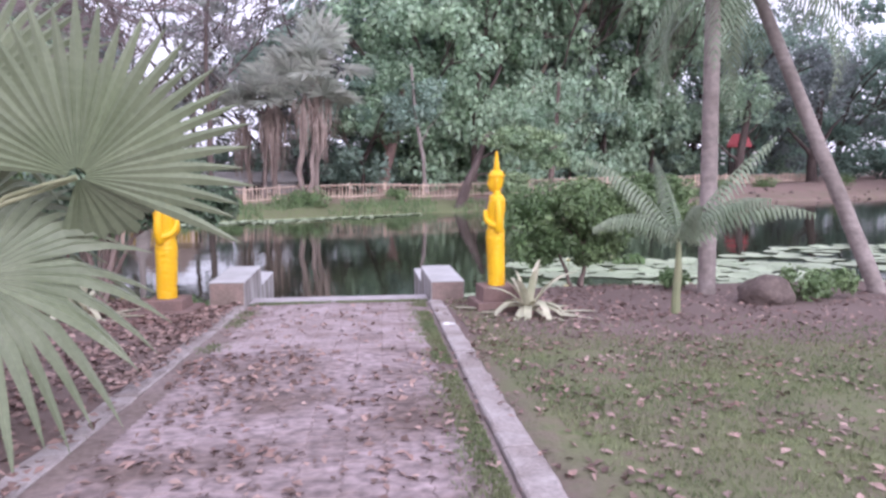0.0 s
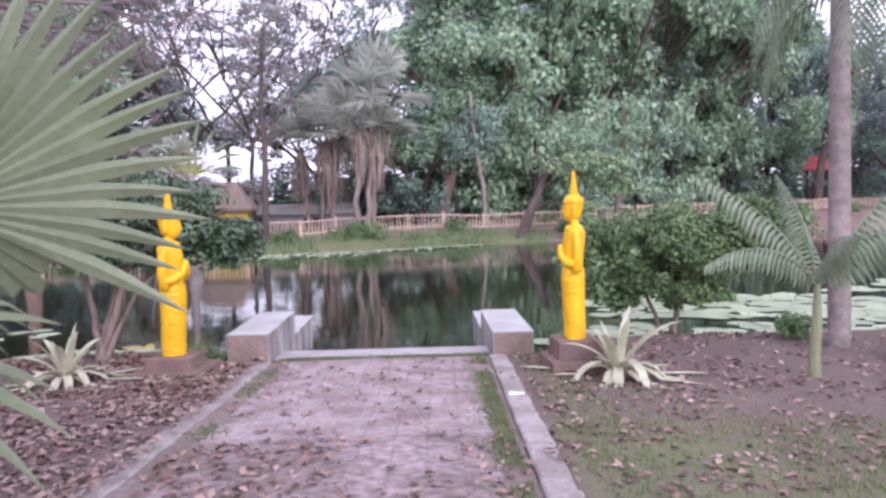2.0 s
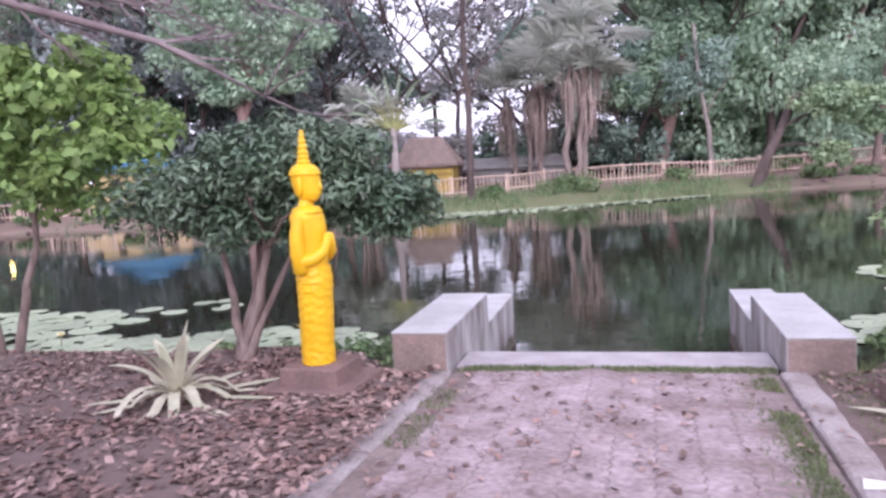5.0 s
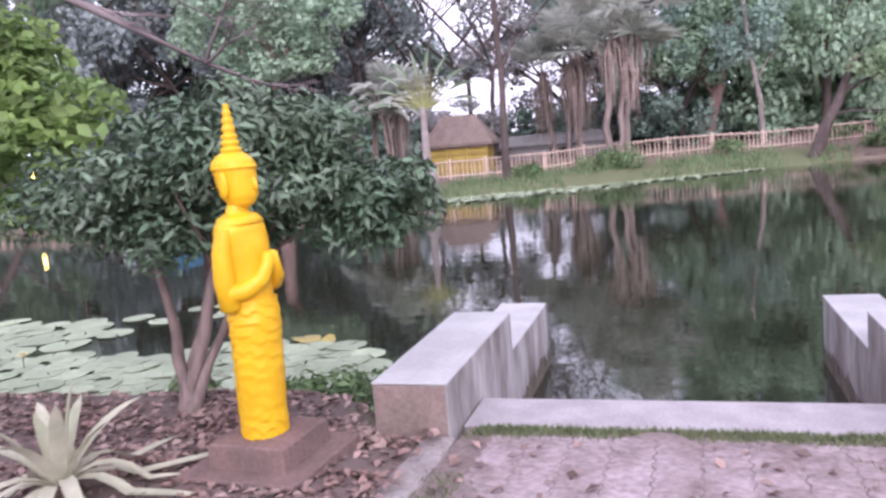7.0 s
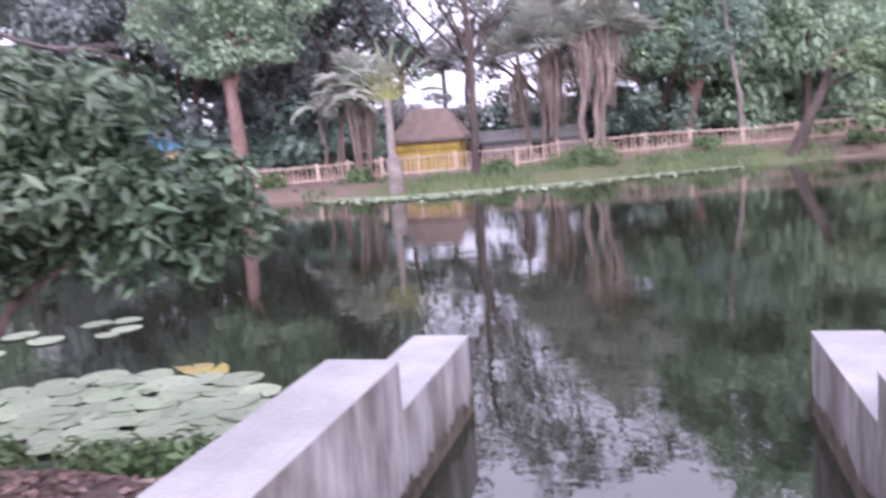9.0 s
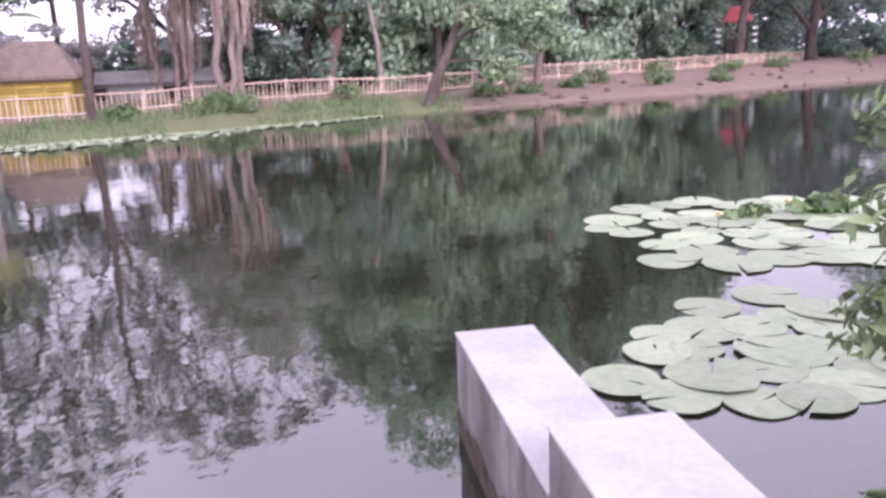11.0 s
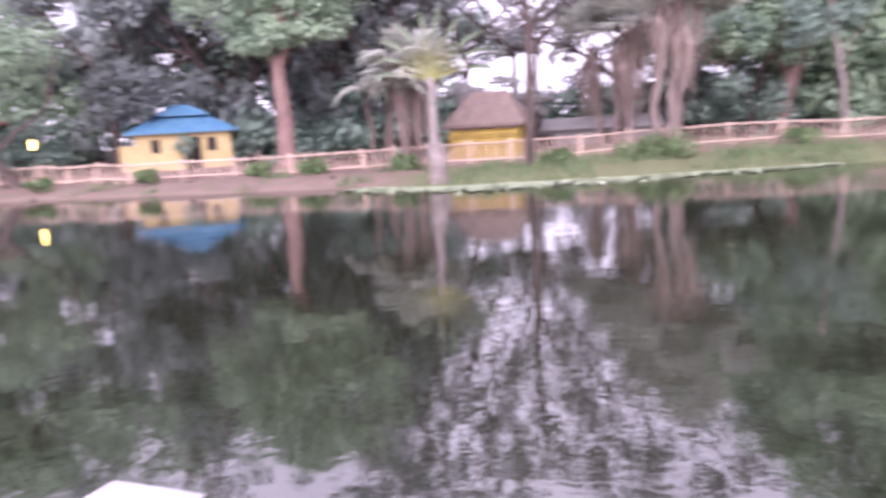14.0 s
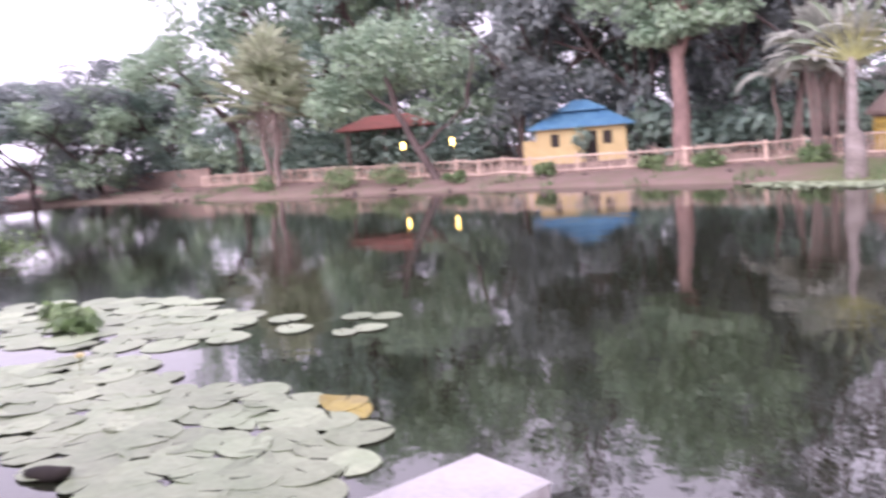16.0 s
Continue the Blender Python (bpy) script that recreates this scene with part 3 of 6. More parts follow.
plinth(-2.1, -0.73, -0.02, 0.36, 0.235, 0.12, 0.13, -4)
plinth(1.99, -1.12, 0.02, 0.31, 0.225, 0.16, 0.18, 4)
solid("statue", statue_mesh(0), M_YELLOW, "bright yellow painted standing figure statue with a tall spired headdress", "statue", "path statues", m=pose(-2.112, -0.74, 0.228, 0, 0, -3) @ Matrix.Diagonal((1, 1, 0.985, 1)))
solid("statue", statue_mesh(2), M_YELLOW, "bright yellow painted standing figure statue with a tall spired headdress", "statue", "path statues", m=pose(1.985, -1.125, 0.358, 0, 0, 172) @ Matrix.Diagonal((0.88, 0.92, 0.948, 1)))

# ---- water lilies ----
def pad_mesh(seed, material, curl=0.0):
    g = np.random.default_rng(seed)
    m = 22
    V, F = [(0, 0, 0.004)], []
    for ring, rr in ((1, 0.55), (2, 1.0)):
        for i in range(m + 1):
            t = radians(4) + (2 * math.pi - radians(8)) * i / m
            r = rr * (1 + 0.03 * math.sin(3 * t + seed) + 0.015 * g.normal())
            V.append((r * math.cos(t), r * math.sin(t), (0.002 * ring + 0.003 * math.sin(2 * t + seed) * (ring - 1) + curl * (ring - 1) * max(0, math.cos(t + seed)) ** 3)))
    for i in range(m):
        F.append((0, 1 + i, 2 + i))
        F.append((1 + i, m + 2 + i, m + 3 + i))
        F.append((1 + i, m + 3 + i, 2 + i))
    nv = len(V)
    V += [(x * 0.985, y * 0.985, z - 0.005) for x, y, z in V[m + 2:]]
    for i in range(m):
        F.append((m + 2 + i, nv + i, nv + i + 1))
        F.append((m + 2 + i, nv + i + 1, m + 3 + i))
    return mesh_from("lily_pad", V, F, material)


PADS = [pad_mesh(i, M_PAD, 0.02 if i % 3 == 0 else 0.0) for i in range(6)]
PAD_OLD = pad_mesh(11, M_PADEDGE, 0.06)
PAD_RED = pad_mesh(12, M_PADRED, 0.05)
placed = []


def lily_pad(x, y, r, g, mesh=None, tilt=0.0):
    label = "floating pale green water lily pad"
    if mesh is PAD_OLD:
        label = "yellowed lily pad with a curled edge"
    elif mesh is PAD_RED:
        label = "red-brown lily pad with a raised edge"
    ob = new("lily_pad", mesh or PADS[g.integers(6)])
    ob.matrix_world = pose(x, y, W + 0.008 + 0.002 * (len(placed) % 6), tilt, 0, g.uniform(0, 360)) @ Matrix.Diagonal((r, r, 1, 1))
    placed.append((x, y, r))
    return tagged(ob, label, "lily pad", "lily pads")


def inside(poly, x, y):
    c = False
    for (ax, ay), (bx, by) in zip(poly, poly[1:] + poly[:1]):
        if (ay > y) != (by > y) and x < (bx - ax) * (y - ay) / (by - ay) + ax:
            c = not c
    return c


def lily_bed(poly, r, gap, limit, seed, old=0.0):
    g = np.random.default_rng(seed)
    xs, ys = [p[0] for p in poly], [p[1] for p in poly]
    count = 0
    for _ in range(limit * 40):
        if count >= limit:
            break
        x, y, q = g.uniform(min(xs), max(xs)), g.uniform(min(ys), max(ys)), r * g.uniform(0.75, 1.2)
        if inside(poly, x, y) and all((x - a) ** 2 + (y - c) ** 2 > (gap * (q + b_)) ** 2 for a, c, b_ in placed[-400:]):
            pick = g.uniform()
            lily_pad(x, y, q, g, PAD_OLD if pick < old else PAD_RED if pick < old * 1.3 else None)
            count += 1


gp = np.random.default_rng(4)
for x, y, r in ((3.7, 4.9, 0.27), (4.35, 5.05, 0.30), (3.42, 4.42, 0.30), (3.72, 3.86, 0.33), (3.02, 3.58, 0.31), (2.42, 3.66, 0.26), (3.75, 3.25, 0.28), (4.15, 3.85, 0.27), (4.15, 4.5, 0.22), (3.15, 4.05, 0.2)):
    lily_pad(x, y, r, gp)
lily_bed([(2.45, 3.4), (3.2, 3.05), (4.4, 3.0), (4.75, 4.2), (4.6, 5.1), (3.7, 5.1), (3.1, 4.45), (2.6, 3.95)], 0.27, 0.66, 16, 26)
lily_bed([(4.05, 8.75), (5.7, 9.4), (9.5, 8.6), (12, 7), (9.5, 5.2), (5.9, 5.5), (4.0, 6.3), (4.0, 7.4)], 0.32, 0.68, 92, 21)
lily_bed([(4.7, 3.3), (6.5, 2.6), (9.5, 2.2), (12, 4.0), (9, 5.1), (6.2, 5.0), (5.0, 4.3)], 0.29, 0.70, 60, 22)
lily_bed([(10, 9), (13, 11.5), (18, 12), (14, 5.5), (11.5, 6)], 0.34, 0.76, 46, 23)
lily_pad(-4.42, 4.1, 0.2, gp, PAD_OLD)
lily_pad(-4.12, 4.02, 0.13, gp, PAD_OLD)
lily_pad(-3.76, 3.82, 0.25, gp)
lily_bed([(-3.9, 3.9), (-4.6, 4.1), (-5.4, 3.8), (-6.1, 3.4), (-8.1, 3.4), (-8.5, 2.3), (-6.6, 1.65), (-5.0, 1.95), (-3.6, 2.2), (-3.1, 2.7), (-3.2, 3.4)], 0.25, 0.6, 150, 24, 0.012)
lily_bed([(-7.4, 4.5), (-8.6, 5.2), (-10.9, 5.4), (-13.5, 3.2), (-10, 2.5), (-8.3, 3.6)], 0.3, 0.68, 80, 25)
for x, y, r in ((-6.93, 6.28, 0.2), (-7.26, 6.08, 0.21), (-6.56, 5.8, 0.2), (-6.6, 5.48, 0.15), (-7.32, 5.22, 0.22), (-7.97, 5.46, 0.24)):
    lily_pad(x, y, r, gp)


lily_pad(6.2, 8.3, 0.26, gp, PAD_RED)


def lily_flower(x, y, h):
    root = thing("water_lily_flower", "cream water lily bloom on a short stalk", "flower", "lily blooms", m=pose(x, y, W))
    V, F = [], []
    tube(V, F, [(0, 0, -0.2), (0.01, 0, h * 0.6), (0.01, 0.005, h)], [0.008, 0.008, 0.01], 6)
    part("stalk", mesh_from("stalk", V, F, M_STALK), M_STALK, root)
    V, F = [], []
    for ring, (cnt, lean, ln) in enumerate(((8, 55, 0.085), (8, 30, 0.08), (5, 10, 0.065))):
        for i in range(cnt):
            m = pose(0.01, 0.005, h, 0, 0, 360 * i / cnt + ring * 22) @ pose(0, 0, 0, 0, lean, 0)
            q = len(V)
            V += [m @ Vector(p) for p in ((0, 0, 0), (0.008, -0.016, ln * 0.5), (0, 0, ln), (0.008, 0.016, ln * 0.5), (-0.004, 0, ln * 0.5))]
            F += [(q, q + 1, q + 4), (q + 1, q + 2, q + 4), (q + 2, q + 3, q + 4), (q + 3, q, q + 4)]
    part("bloom", mesh_from("bloom", V, F, M_PETAL), M_PETAL, root, "pointed cream petals")


for x, y, h in ((4.15, 3.55, 0.14), (5.3, 7.6, 0.16), (6.6, 8.2, 0.13), (-7.6, 2.9, 0.15)):
    lily_flower(x, y, h)

# raised lily leaves and weed clumps among the pads
for x, y, s, seed in ((6.9, 8.1, 0.9, 31), (6.1, 8.2, 0.55, 32), (-10.2, 3.4, 1.0, 33), (-11.4, 3.6, 0.9, 34)):
    g = np.random.default_rng(seed)
    v, f = blob_leaves([(g.normal(0, 0.3) * s, g.normal(0, 0.16) * s, 0.10 * s, 0.26 * s, 0.2 * s, 0.08 * s) for _ in range(5)], 14, 0.26 * s, g, 0.75)
    ob = new("water_weed_clump", np_mesh("water_weed_clump", v, f, M_LEAF["shrub"]))
    ob.matrix_world = pose(x, y, W + 0.02)
    tagged(ob, "clump of upright green lily leaves among floating pads", "water plant", "weed clumps", "stuff")

# pale floating weed along the far shore
g = np.random.default_rng(40)
sx = g.uniform(-13, 3.5, 2600)
sy = np.interp(sx, [p[0] for p in FAR[::-1]], [p[1] for p in FAR[::-1]]) - np.abs(g.normal(0, 0.8, 2600)) * np.interp(sx, [-13, -8, -4, 3.5], [0.6, 1.5, 1.3, 0.25])
v, f = leaves(np.stack([sx, sy, np.full(2600, W + 0.015) + g.uniform(0, 0.02, 2600)], 1), np.tile([0, 0, 6.0], (2600, 1)), 0.30, g, 0.8)
tagged(new("floating_weed", np_mesh("floating_weed", v, f, M_PAD)), "pale mat of floating weed along the far shore", "water plant", kind="stuff")

# ---- near planting ----
def fan_leaf(parent, hub, face, up, radius, span, droop, seed, stalk_from, segs=29, free=0.55):
    """A pleated fan-palm leaf: folded fingers joined for the inner half, then free."""
    g = np.random.default_rng(seed)
    face, up = Vector(face).normalized(), Vector(up)
    up = (up - face * up.dot(face)).normalized()
    right = up.cross(face)
    V, F = [], []
    for i in range(segs):
        t = radians(-span / 2 + span * (i + 0.5) / segs)
        half = radians(span / segs / 2)
        ln = radius * (0.86 + 0.14 * math.cos(t * 0.8)) * g.uniform(0.92, 1.05)
        q = len(V)
        tip_sag = g.uniform(0.6, 1.4)
        for rr in (0.05, 0.3, free, 1 - (1 - free) * 0.62, 1 - (1 - free) * 0.27, 1.0):
            r = rr * ln
            wdt = half * r * 1.04 if rr <= free else half * free * 1.08 * ln * (1 - (rr - free) / (1 - free)) ** 0.7
            d = up * math.cos(t) + right * math.sin(t)
            e = right * math.cos(t) - up * math.sin(t)
            sag = Vector((0, 0, -1)) * droop * max(0, rr - 0.35) ** 2 * radius * tip_sag
            c = Vector(hub) + d * r + face * (0.16 * r * r / radius) + sag
            lift = face * min(wdt * 0.9, 0.028)
            V += [c - e * wdt, c + lift, c + e * wdt]
        for j in range(5):
            s = q + 3 * j
            F += [(s, s + 1, s + 4, s + 3), (s + 1, s + 2, s + 5, s + 4)]
    leaf = part("leaf", mesh_from("leaf", V, F, M_FAN), M_FAN, parent)
    V, F = [], []
    tube(V, F, bend(stalk_from, hub, 6, 0.12, random.Random(seed)), [0.022, 0.02, 0.018, 0.016, 0.014, 0.013, 0.012], 7)
    part("leaf_stalk", mesh_from("leaf_stalk", V, F, M_STALK), M_STALK, leaf)


fan = thing("fan_palm", "fan palm with large pleated grey-green leaves beside the path", "palm")
fx, fy = -2.55, -5.7
V, F = [], []
tube(V, F, [(fx, fy, 0.05), (fx, fy + 0.02, 0.5), (fx + 0.02, fy, 0.95), (fx + 0.02, fy, 1.15)], [0.17, 0.15, 0.13, 0.10], 12)
part("trunk", mesh_from("trunk", V, F, M_BARK), M_BARK, fan)
crown_at = (fx + 0.02, fy, 1.1)
fan_leaf(fan, (-1.36, -5.75, 1.76), (0.2, -1, 0.2), (0.28, 0, 1), 1.1, 200, 0.12, 1, crown_at, 29, 0.6)
fan_leaf(fan, (-1.36, -5.74, 1.75), (0.15, -0.7, -0.7), (0.5, 0, -1), 0.5, 112, 0.0, 7, crown_at, 9, 0.93)
fan_leaf(fan, (-2.2, -5.3, 2.25), (0.2, -1, 0.25), (0.45, 0.2, 1), 1.0, 230, 0.15, 2, crown_at)
fan_leaf(fan, (-1.95, -5.85, 1.18), (0.15, -0.75, 0.75), (0.9, -0.3, 0.1), 1.08, 230, 0.75, 3, crown_at, 28)
fan_leaf(fan, (-2.9, -5.2, 2.1), (-0.1, -1, 0.3), (-0.5, 0.2, 1), 0.95, 230, 0.2, 4, crown_at)
fan_leaf(fan, (-3.1, -6.2, 1.5), (-0.6, -0.8, 0.5), (-1, 0, 0.3), 0.95, 220, 0.6, 5, crown_at)
fan_leaf(fan, (-2.3, -4.9, 1.55), (0.5, 0.8, 0.5), (0.6, 0.7, 0.4), 0.95, 220, 0.5, 6, crown_at)


def strap_plant(x, y, turn, size, seed):
    z = gz(x, y)
    root = thing("strap_leaf_plant", "agave-like plant with pale drooping strap leaves in bare soil", "plant", "strap-leaved plants", m=pose(x, y, z, 0, 0, turn))
    r = random.Random(seed)
    for i in range(24):
        lean = 6 + 70 * (i / 23) ** 0.9
        az = i * 137.5 + r.uniform(-12, 12)
        ln = size * (0.6 + 0.45 * i / 23) * r.uniform(0.75, 1.15)
        V, F = [], []
        d = Vector((math.cos(radians(az)), math.sin(radians(az)), 0))
        e = Vector((-d.y, d.x, 0))
        el = radians(90 - lean)
        p = Vector((0, 0, 0.05)) + d * 0.03
        steps = 8
        for j in range(steps + 1):
            t = j / steps
            w = 0.033 * size * (0.7 + 1.4 * t) * (1 - t) ** 0.6 * 1.5 + 0.002
            nrm = Vector((-d.x * math.sin(el), -d.y * math.sin(el), math.cos(el)))
            V += [p - e * w + nrm * w * 0.35, p, p + e * w + nrm * w * 0.35]
            p = p + (d * math.cos(el) + Vector((0, 0, 1)) * math.sin(el)) * ln / steps
            el -= radians(lean * 0.20 + (12 if i > 9 else 0))
            if p.z < 0.02:
                p.z = 0.02
                el = max(el, 0)
        for j in range(steps):
            s = 3 * j
            F += [(s, s + 1, s + 4, s + 3), (s + 1, s + 2, s + 5, s + 4)]
        part("leaf", mesh_from("leaf", V, F, M_STRAP, True), M_STRAP, root)
    bm = bmesh.new()
    bmesh.ops.create_icosphere(bm, subdivisions=2, radius=0.075 * size, matrix=pose(0, 0, 0.04))
    part("leaf_base", bm, M_LITTER, root, "dry brown heart of the rosette")


strap_plant(2.28, -1.66, 0, 0.95, 1)
strap_plant(-2.98, -1.28, 40, 0.80, 2)


def frond(V, F, base, az, ln, rise, fall, g, leaflet=0.28, width=0.018, pairs=22, hang=0.35):
    """A feather frond: an arching rib with leaflets on both sides."""
    d = Vector((math.cos(az), math.sin(az), 0))
    e = Vector((-d.y, d.x, 0))
    el = rise
    p = Vector(base)
    pts = [p.copy()]
    for j in range(pairs):
        p = p + (d * math.cos(el) + Vector((0, 0, 1)) * math.sin(el)) * ln / pairs
        el -= fall / pairs
        pts.append(p.copy())
    tube(V, F, pts[::3] + [pts[-1]], [0.014 * (1 - 0.8 * i / (len(pts[::3]))) for i in range(len(pts[::3]) + 1)], 4)
    for j in range(3, pairs + 1):
        t = j / pairs
        q = leaflet * math.sin(math.pi * min(1, 0.25 + 0.72 * t)) * g.uniform(0.85, 1.1)
        fw = (pts[j] - pts[j - 1]).normalized()
        for s in (-1, 1):
            dirv = (e * s * (0.8 if hang < 0.5 else 0.42) + fw * 0.65 + Vector((0, 0, -hang - 0.3 * t))).normalized()
            a = pts[j]
            m1 = a + dirv * q * 0.5 + Vector((0, 0, 0.02))
            i0 = len(V)
            V += [a - fw * width * 0.4, a + fw * width * 0.4, m1 + fw * width, m1 - fw * width, a + dirv * q + Vector((0, 0, -0.06))]
            F += [(i0, i0 + 1, i0 + 2, i0 + 3), (i0 + 3, i0 + 2, i0 + 4)]


def young_palm(x, y):
    z = gz(x, y)
    root = thing("young_palm", "young coconut palm with arching fronds in bare soil", "palm", m=pose(x, y, z))
    V, F = [], []
    tube(V, F, [(0, 0, -0.05), (0.0, 0, 0.2), (0.02, 0, 0.5), (0.02, 0, 0.92)], [0.06, 0.05, 0.045, 0.02], 8)
    part("stem", mesh_from("stem", V, F, M_STALK), M_STALK, root)
    g = random.Random(9)
    for az, rise, fall, ln in ((0.12, 58, 26, 1.75), (-0.3, 50, 74, 1.6), (3.4, 56, 92, 1.3), (2.95, 66, 46, 1.5), (1.6, 78, 50, 1.3), (4.6, 72, 84, 1.0), (5.6, 68, 80, 1.2)):
        V, F = [], []
        frond(V, F, (0.02, 0, 0.8), az, ln, radians(rise), radians(fall), g, 0.25, 0.02, 26, 0.8)
        part("frond", mesh_from("frond", V, F, M_COCO), M_COCO, root)


young_palm(3.95, -2.02)


def leafy_shrub(name, label, x, y, z0, stems, blobs, per, size, material, seed, slim=0.42, bark=M_BARK):
    root = thing(name, label, "tree" if "tree" in name else "bush", m=pose(x, y, z0))
    r = random.Random(seed)
    for sx_, sy_, sz_, rad in stems:
        V, F = [], []
        tube(V, F, bend((r.uniform(-0.07, 0.07), r.uniform(-0.05, 0.05), -0.1), (sx_, sy_, sz_), 6, 0.0, r), [rad * (1 - 0.1 * i) for i in range(7)], 7)
        for _ in range(4):
            tube(V, F, bend((sx_ * 0.8, sy_ * 0.8, sz_ * 0.8), (sx_ * 1.2 + r.uniform(-0.6, 0.6) * min(1, sz_), sy_ * 1.2 + r.uniform(-0.5, 0.5) * min(1, sz_), sz_ + r.uniform(0.05, 0.6) * min(1, sz_)), 4, 0.05, r), [rad * 0.45, rad * 0.35, rad * 0.25, rad * 0.18, 0.004], 5)
        part("stem", mesh_from("stem", V, F, bark, True), bark, root)
    g = np.random.default_rng(seed)
    v, f = blob_leaves(blobs, per, size, g, slim)
    part("crown", np_mesh("crown", v, f, material), material, root)
    return root


def clumps(cx, cy, cz, rx, ry, rz, m, r, seed):
    g = np.random.default_rng(seed)
    out = []
    for _ in range(m):
        d = g.normal(0, 1, 3)
        d /= np.linalg.norm(d)
        t = g.uniform(0.2, 1) ** 0.5
        q = r * g.uniform(0.6, 1.25)
        out.append((cx + d[0] * rx * t, cy + d[1] * ry * t, cz + d[2] * rz * t, q, q, q * 0.75))
    return out


leafy_shrub("shore_tree", "low spreading shore tree with reddish stems and dense green leaves", -3.2, 0.05, gz(-3.2, 0.05),
            [(0.3, 0.2, 1.2, 0.06), (-0.3, 0.25, 1.15, 0.055), (0.5, 0.4, 1.1, 0.045), (0.1, 0.5, 1.25, 0.05)],
            clumps(-0.05, 0.4, 1.42, 1.4, 0.8, 0.36, 84, 0.25, 51) + clumps(0.5, 0.4, 1.82, 0.85, 0.6, 0.26, 46, 0.22, 54) + clumps(1.3, 0.45, 1.3, 0.48, 0.4, 0.26, 24, 0.2, 55), 130, 0.092, M_LEAF["bush"], 51, 0.36)
leafy_shrub("shore_bush", "rounded leafy bush overhanging the lily pads", 3.7, 1.3, gz(3.7, 1.3),
            [(0.2, 0.2, 1.0, 0.045), (-0.3, 0.25, 0.95, 0.04), (0.4, 0.5, 0.9, 0.035)],
            clumps(0.0, 0.1, 1.35, 1.3, 0.6, 0.48, 84, 0.29, 52) + clumps(1.35, 0.4, 1.5, 0.75, 0.5, 0.42, 34, 0.27, 56) + clumps(-0.1, 0.2, 0.78, 1.25, 0.5, 0.22, 30, 0.23, 57), 190, 0.085, M_LEAF["shrub"], 52)
leafy_shrub("garden_tree", "yellow-green leafy garden tree near the shore", -6.3, 0.7, gz(-6.3, 0.7),
            [(0.5, 0.1, 1.9, 0.06), (-0.3, 0.1, 2.0, 0.05)],
            clumps(0.75, 0.0, 2.4, 1.25, 0.7, 0.9, 60, 0.34, 53), 100, 0.13, M_LEAF["yellow"], 53, 0.65)
for x, y, s, seed in ((6.0, -1.1, 0.45, 61), (6.6, -0.8, 0.4, 62), (-2.2, 1.25, 0.36, 63), (-2.75, 1.25, 0.4, 64), (-3.9, 1.1, 0.3, 65), (-1.98, 0.9, 0.26, 66), (-3.3, 1.3, 0.34, 68), (2.3, 1.2, 0.3, 69), (4.9, 0.2, 0.3, 67)):
    leafy_shrub("low_bush", "low green weedy bush at the water's edge", x, y, gz(x, y), [(0.05, 0, s * 0.4, 0.012)], clumps(0, 0, s * 0.5, s * 0.8, s * 0.6, s * 0.4, 9, s * 0.4, seed), 70, 0.09, M_LEAF["shrub"], seed)

# boulder by the palms
bm = bmesh.new()
bmesh.ops.create_icosphere(bm, subdivisions=4, radius=1)
for v in bm.verts:
    f_ = 1 + 0.22 * noise.noise(v.co * 1.4) + 0.07 * noise.noise(v.co * 5)
    v.co = Vector((v.co.x * 0.38, v.co.y * 0.28, v.co.z * 0.25)) * f_
for f in bm.faces:
    f.smooth = True
solid("boulder", bm, M_ROCK, "brown weathered boulder on the soil by the shore", "rock", m=pose(5.45, -1.35, gz(5.45, -1.35) + 0.10, 0, 0, 15))

# a scrap of white paper on the kerb
bm = bmesh.new()
pv = [bm.verts.new(p) for p in ((-0.07, -0.04, 0.002), (0.06, -0.05, 0.008), (0.075, 0.04, 0.003), (-0.05, 0.05, 0.012), (0.0, 0.0, 0.018))]
for a, c in ((0, 1), (1, 2), (2, 3), (3, 0)):
    bm.faces.new((pv[a], pv[c], pv[4]))
solid("paper_scrap", bm, M_WHITE, "crumpled white paper scrap on the kerb", "litter", m=pose(1.24, -2.37, float(slope(-2.37)) + 0.037))

# something dark adrift between the pads
bm = bmesh.new()
bmesh.ops.create_icosphere(bm, subdivisions=3, radius=1)
for v in bm.verts:
    v.co = Vector((v.co.x * 0.20 + 0.02 * noise.noise(v.co * 3), v.co.y * 0.07, v.co.z * 0.055 + 0.05 * max(0, v.co.x) ** 3))
for f in bm.faces:
    f.smooth = True
solid("driftwood", bm, M_DARK, "dark waterlogged piece of wood afloat among pads", "driftwood", m=pose(-4.76, 1.98, W + 0.03, 0, 0, 35))

# ---- trees ----
def limbs(V, F, r, p, d, ln, rad, depth, droop=0.0, spread=0.55, kids=3, tips=None, sides=7):
    """Recursive branching; collects tip points for the crown."""
    d = d.normalized()
    q = p + d * ln
    tube(V, F, bend(p, q, 4, -droop * ln * 0.1, r), [rad * (1 - 0.42 * i / 4) for i in range(5)], sides)
    if depth == 0:
        if tips is not None:
            tips.append(q)
        return
    for i in range(kids):
        nd = d + Vector((r.uniform(-1, 1), r.uniform(-1, 1), r.uniform(-0.5, 0.8) - droop)) * spread
        limbs(V, F, r, p + d * ln * r.uniform(0.7, 1.0), nd, ln * r.uniform(0.62, 0.82), rad * 0.55, depth - 1, droop, spread, kids, tips, max(4, sides - 1))


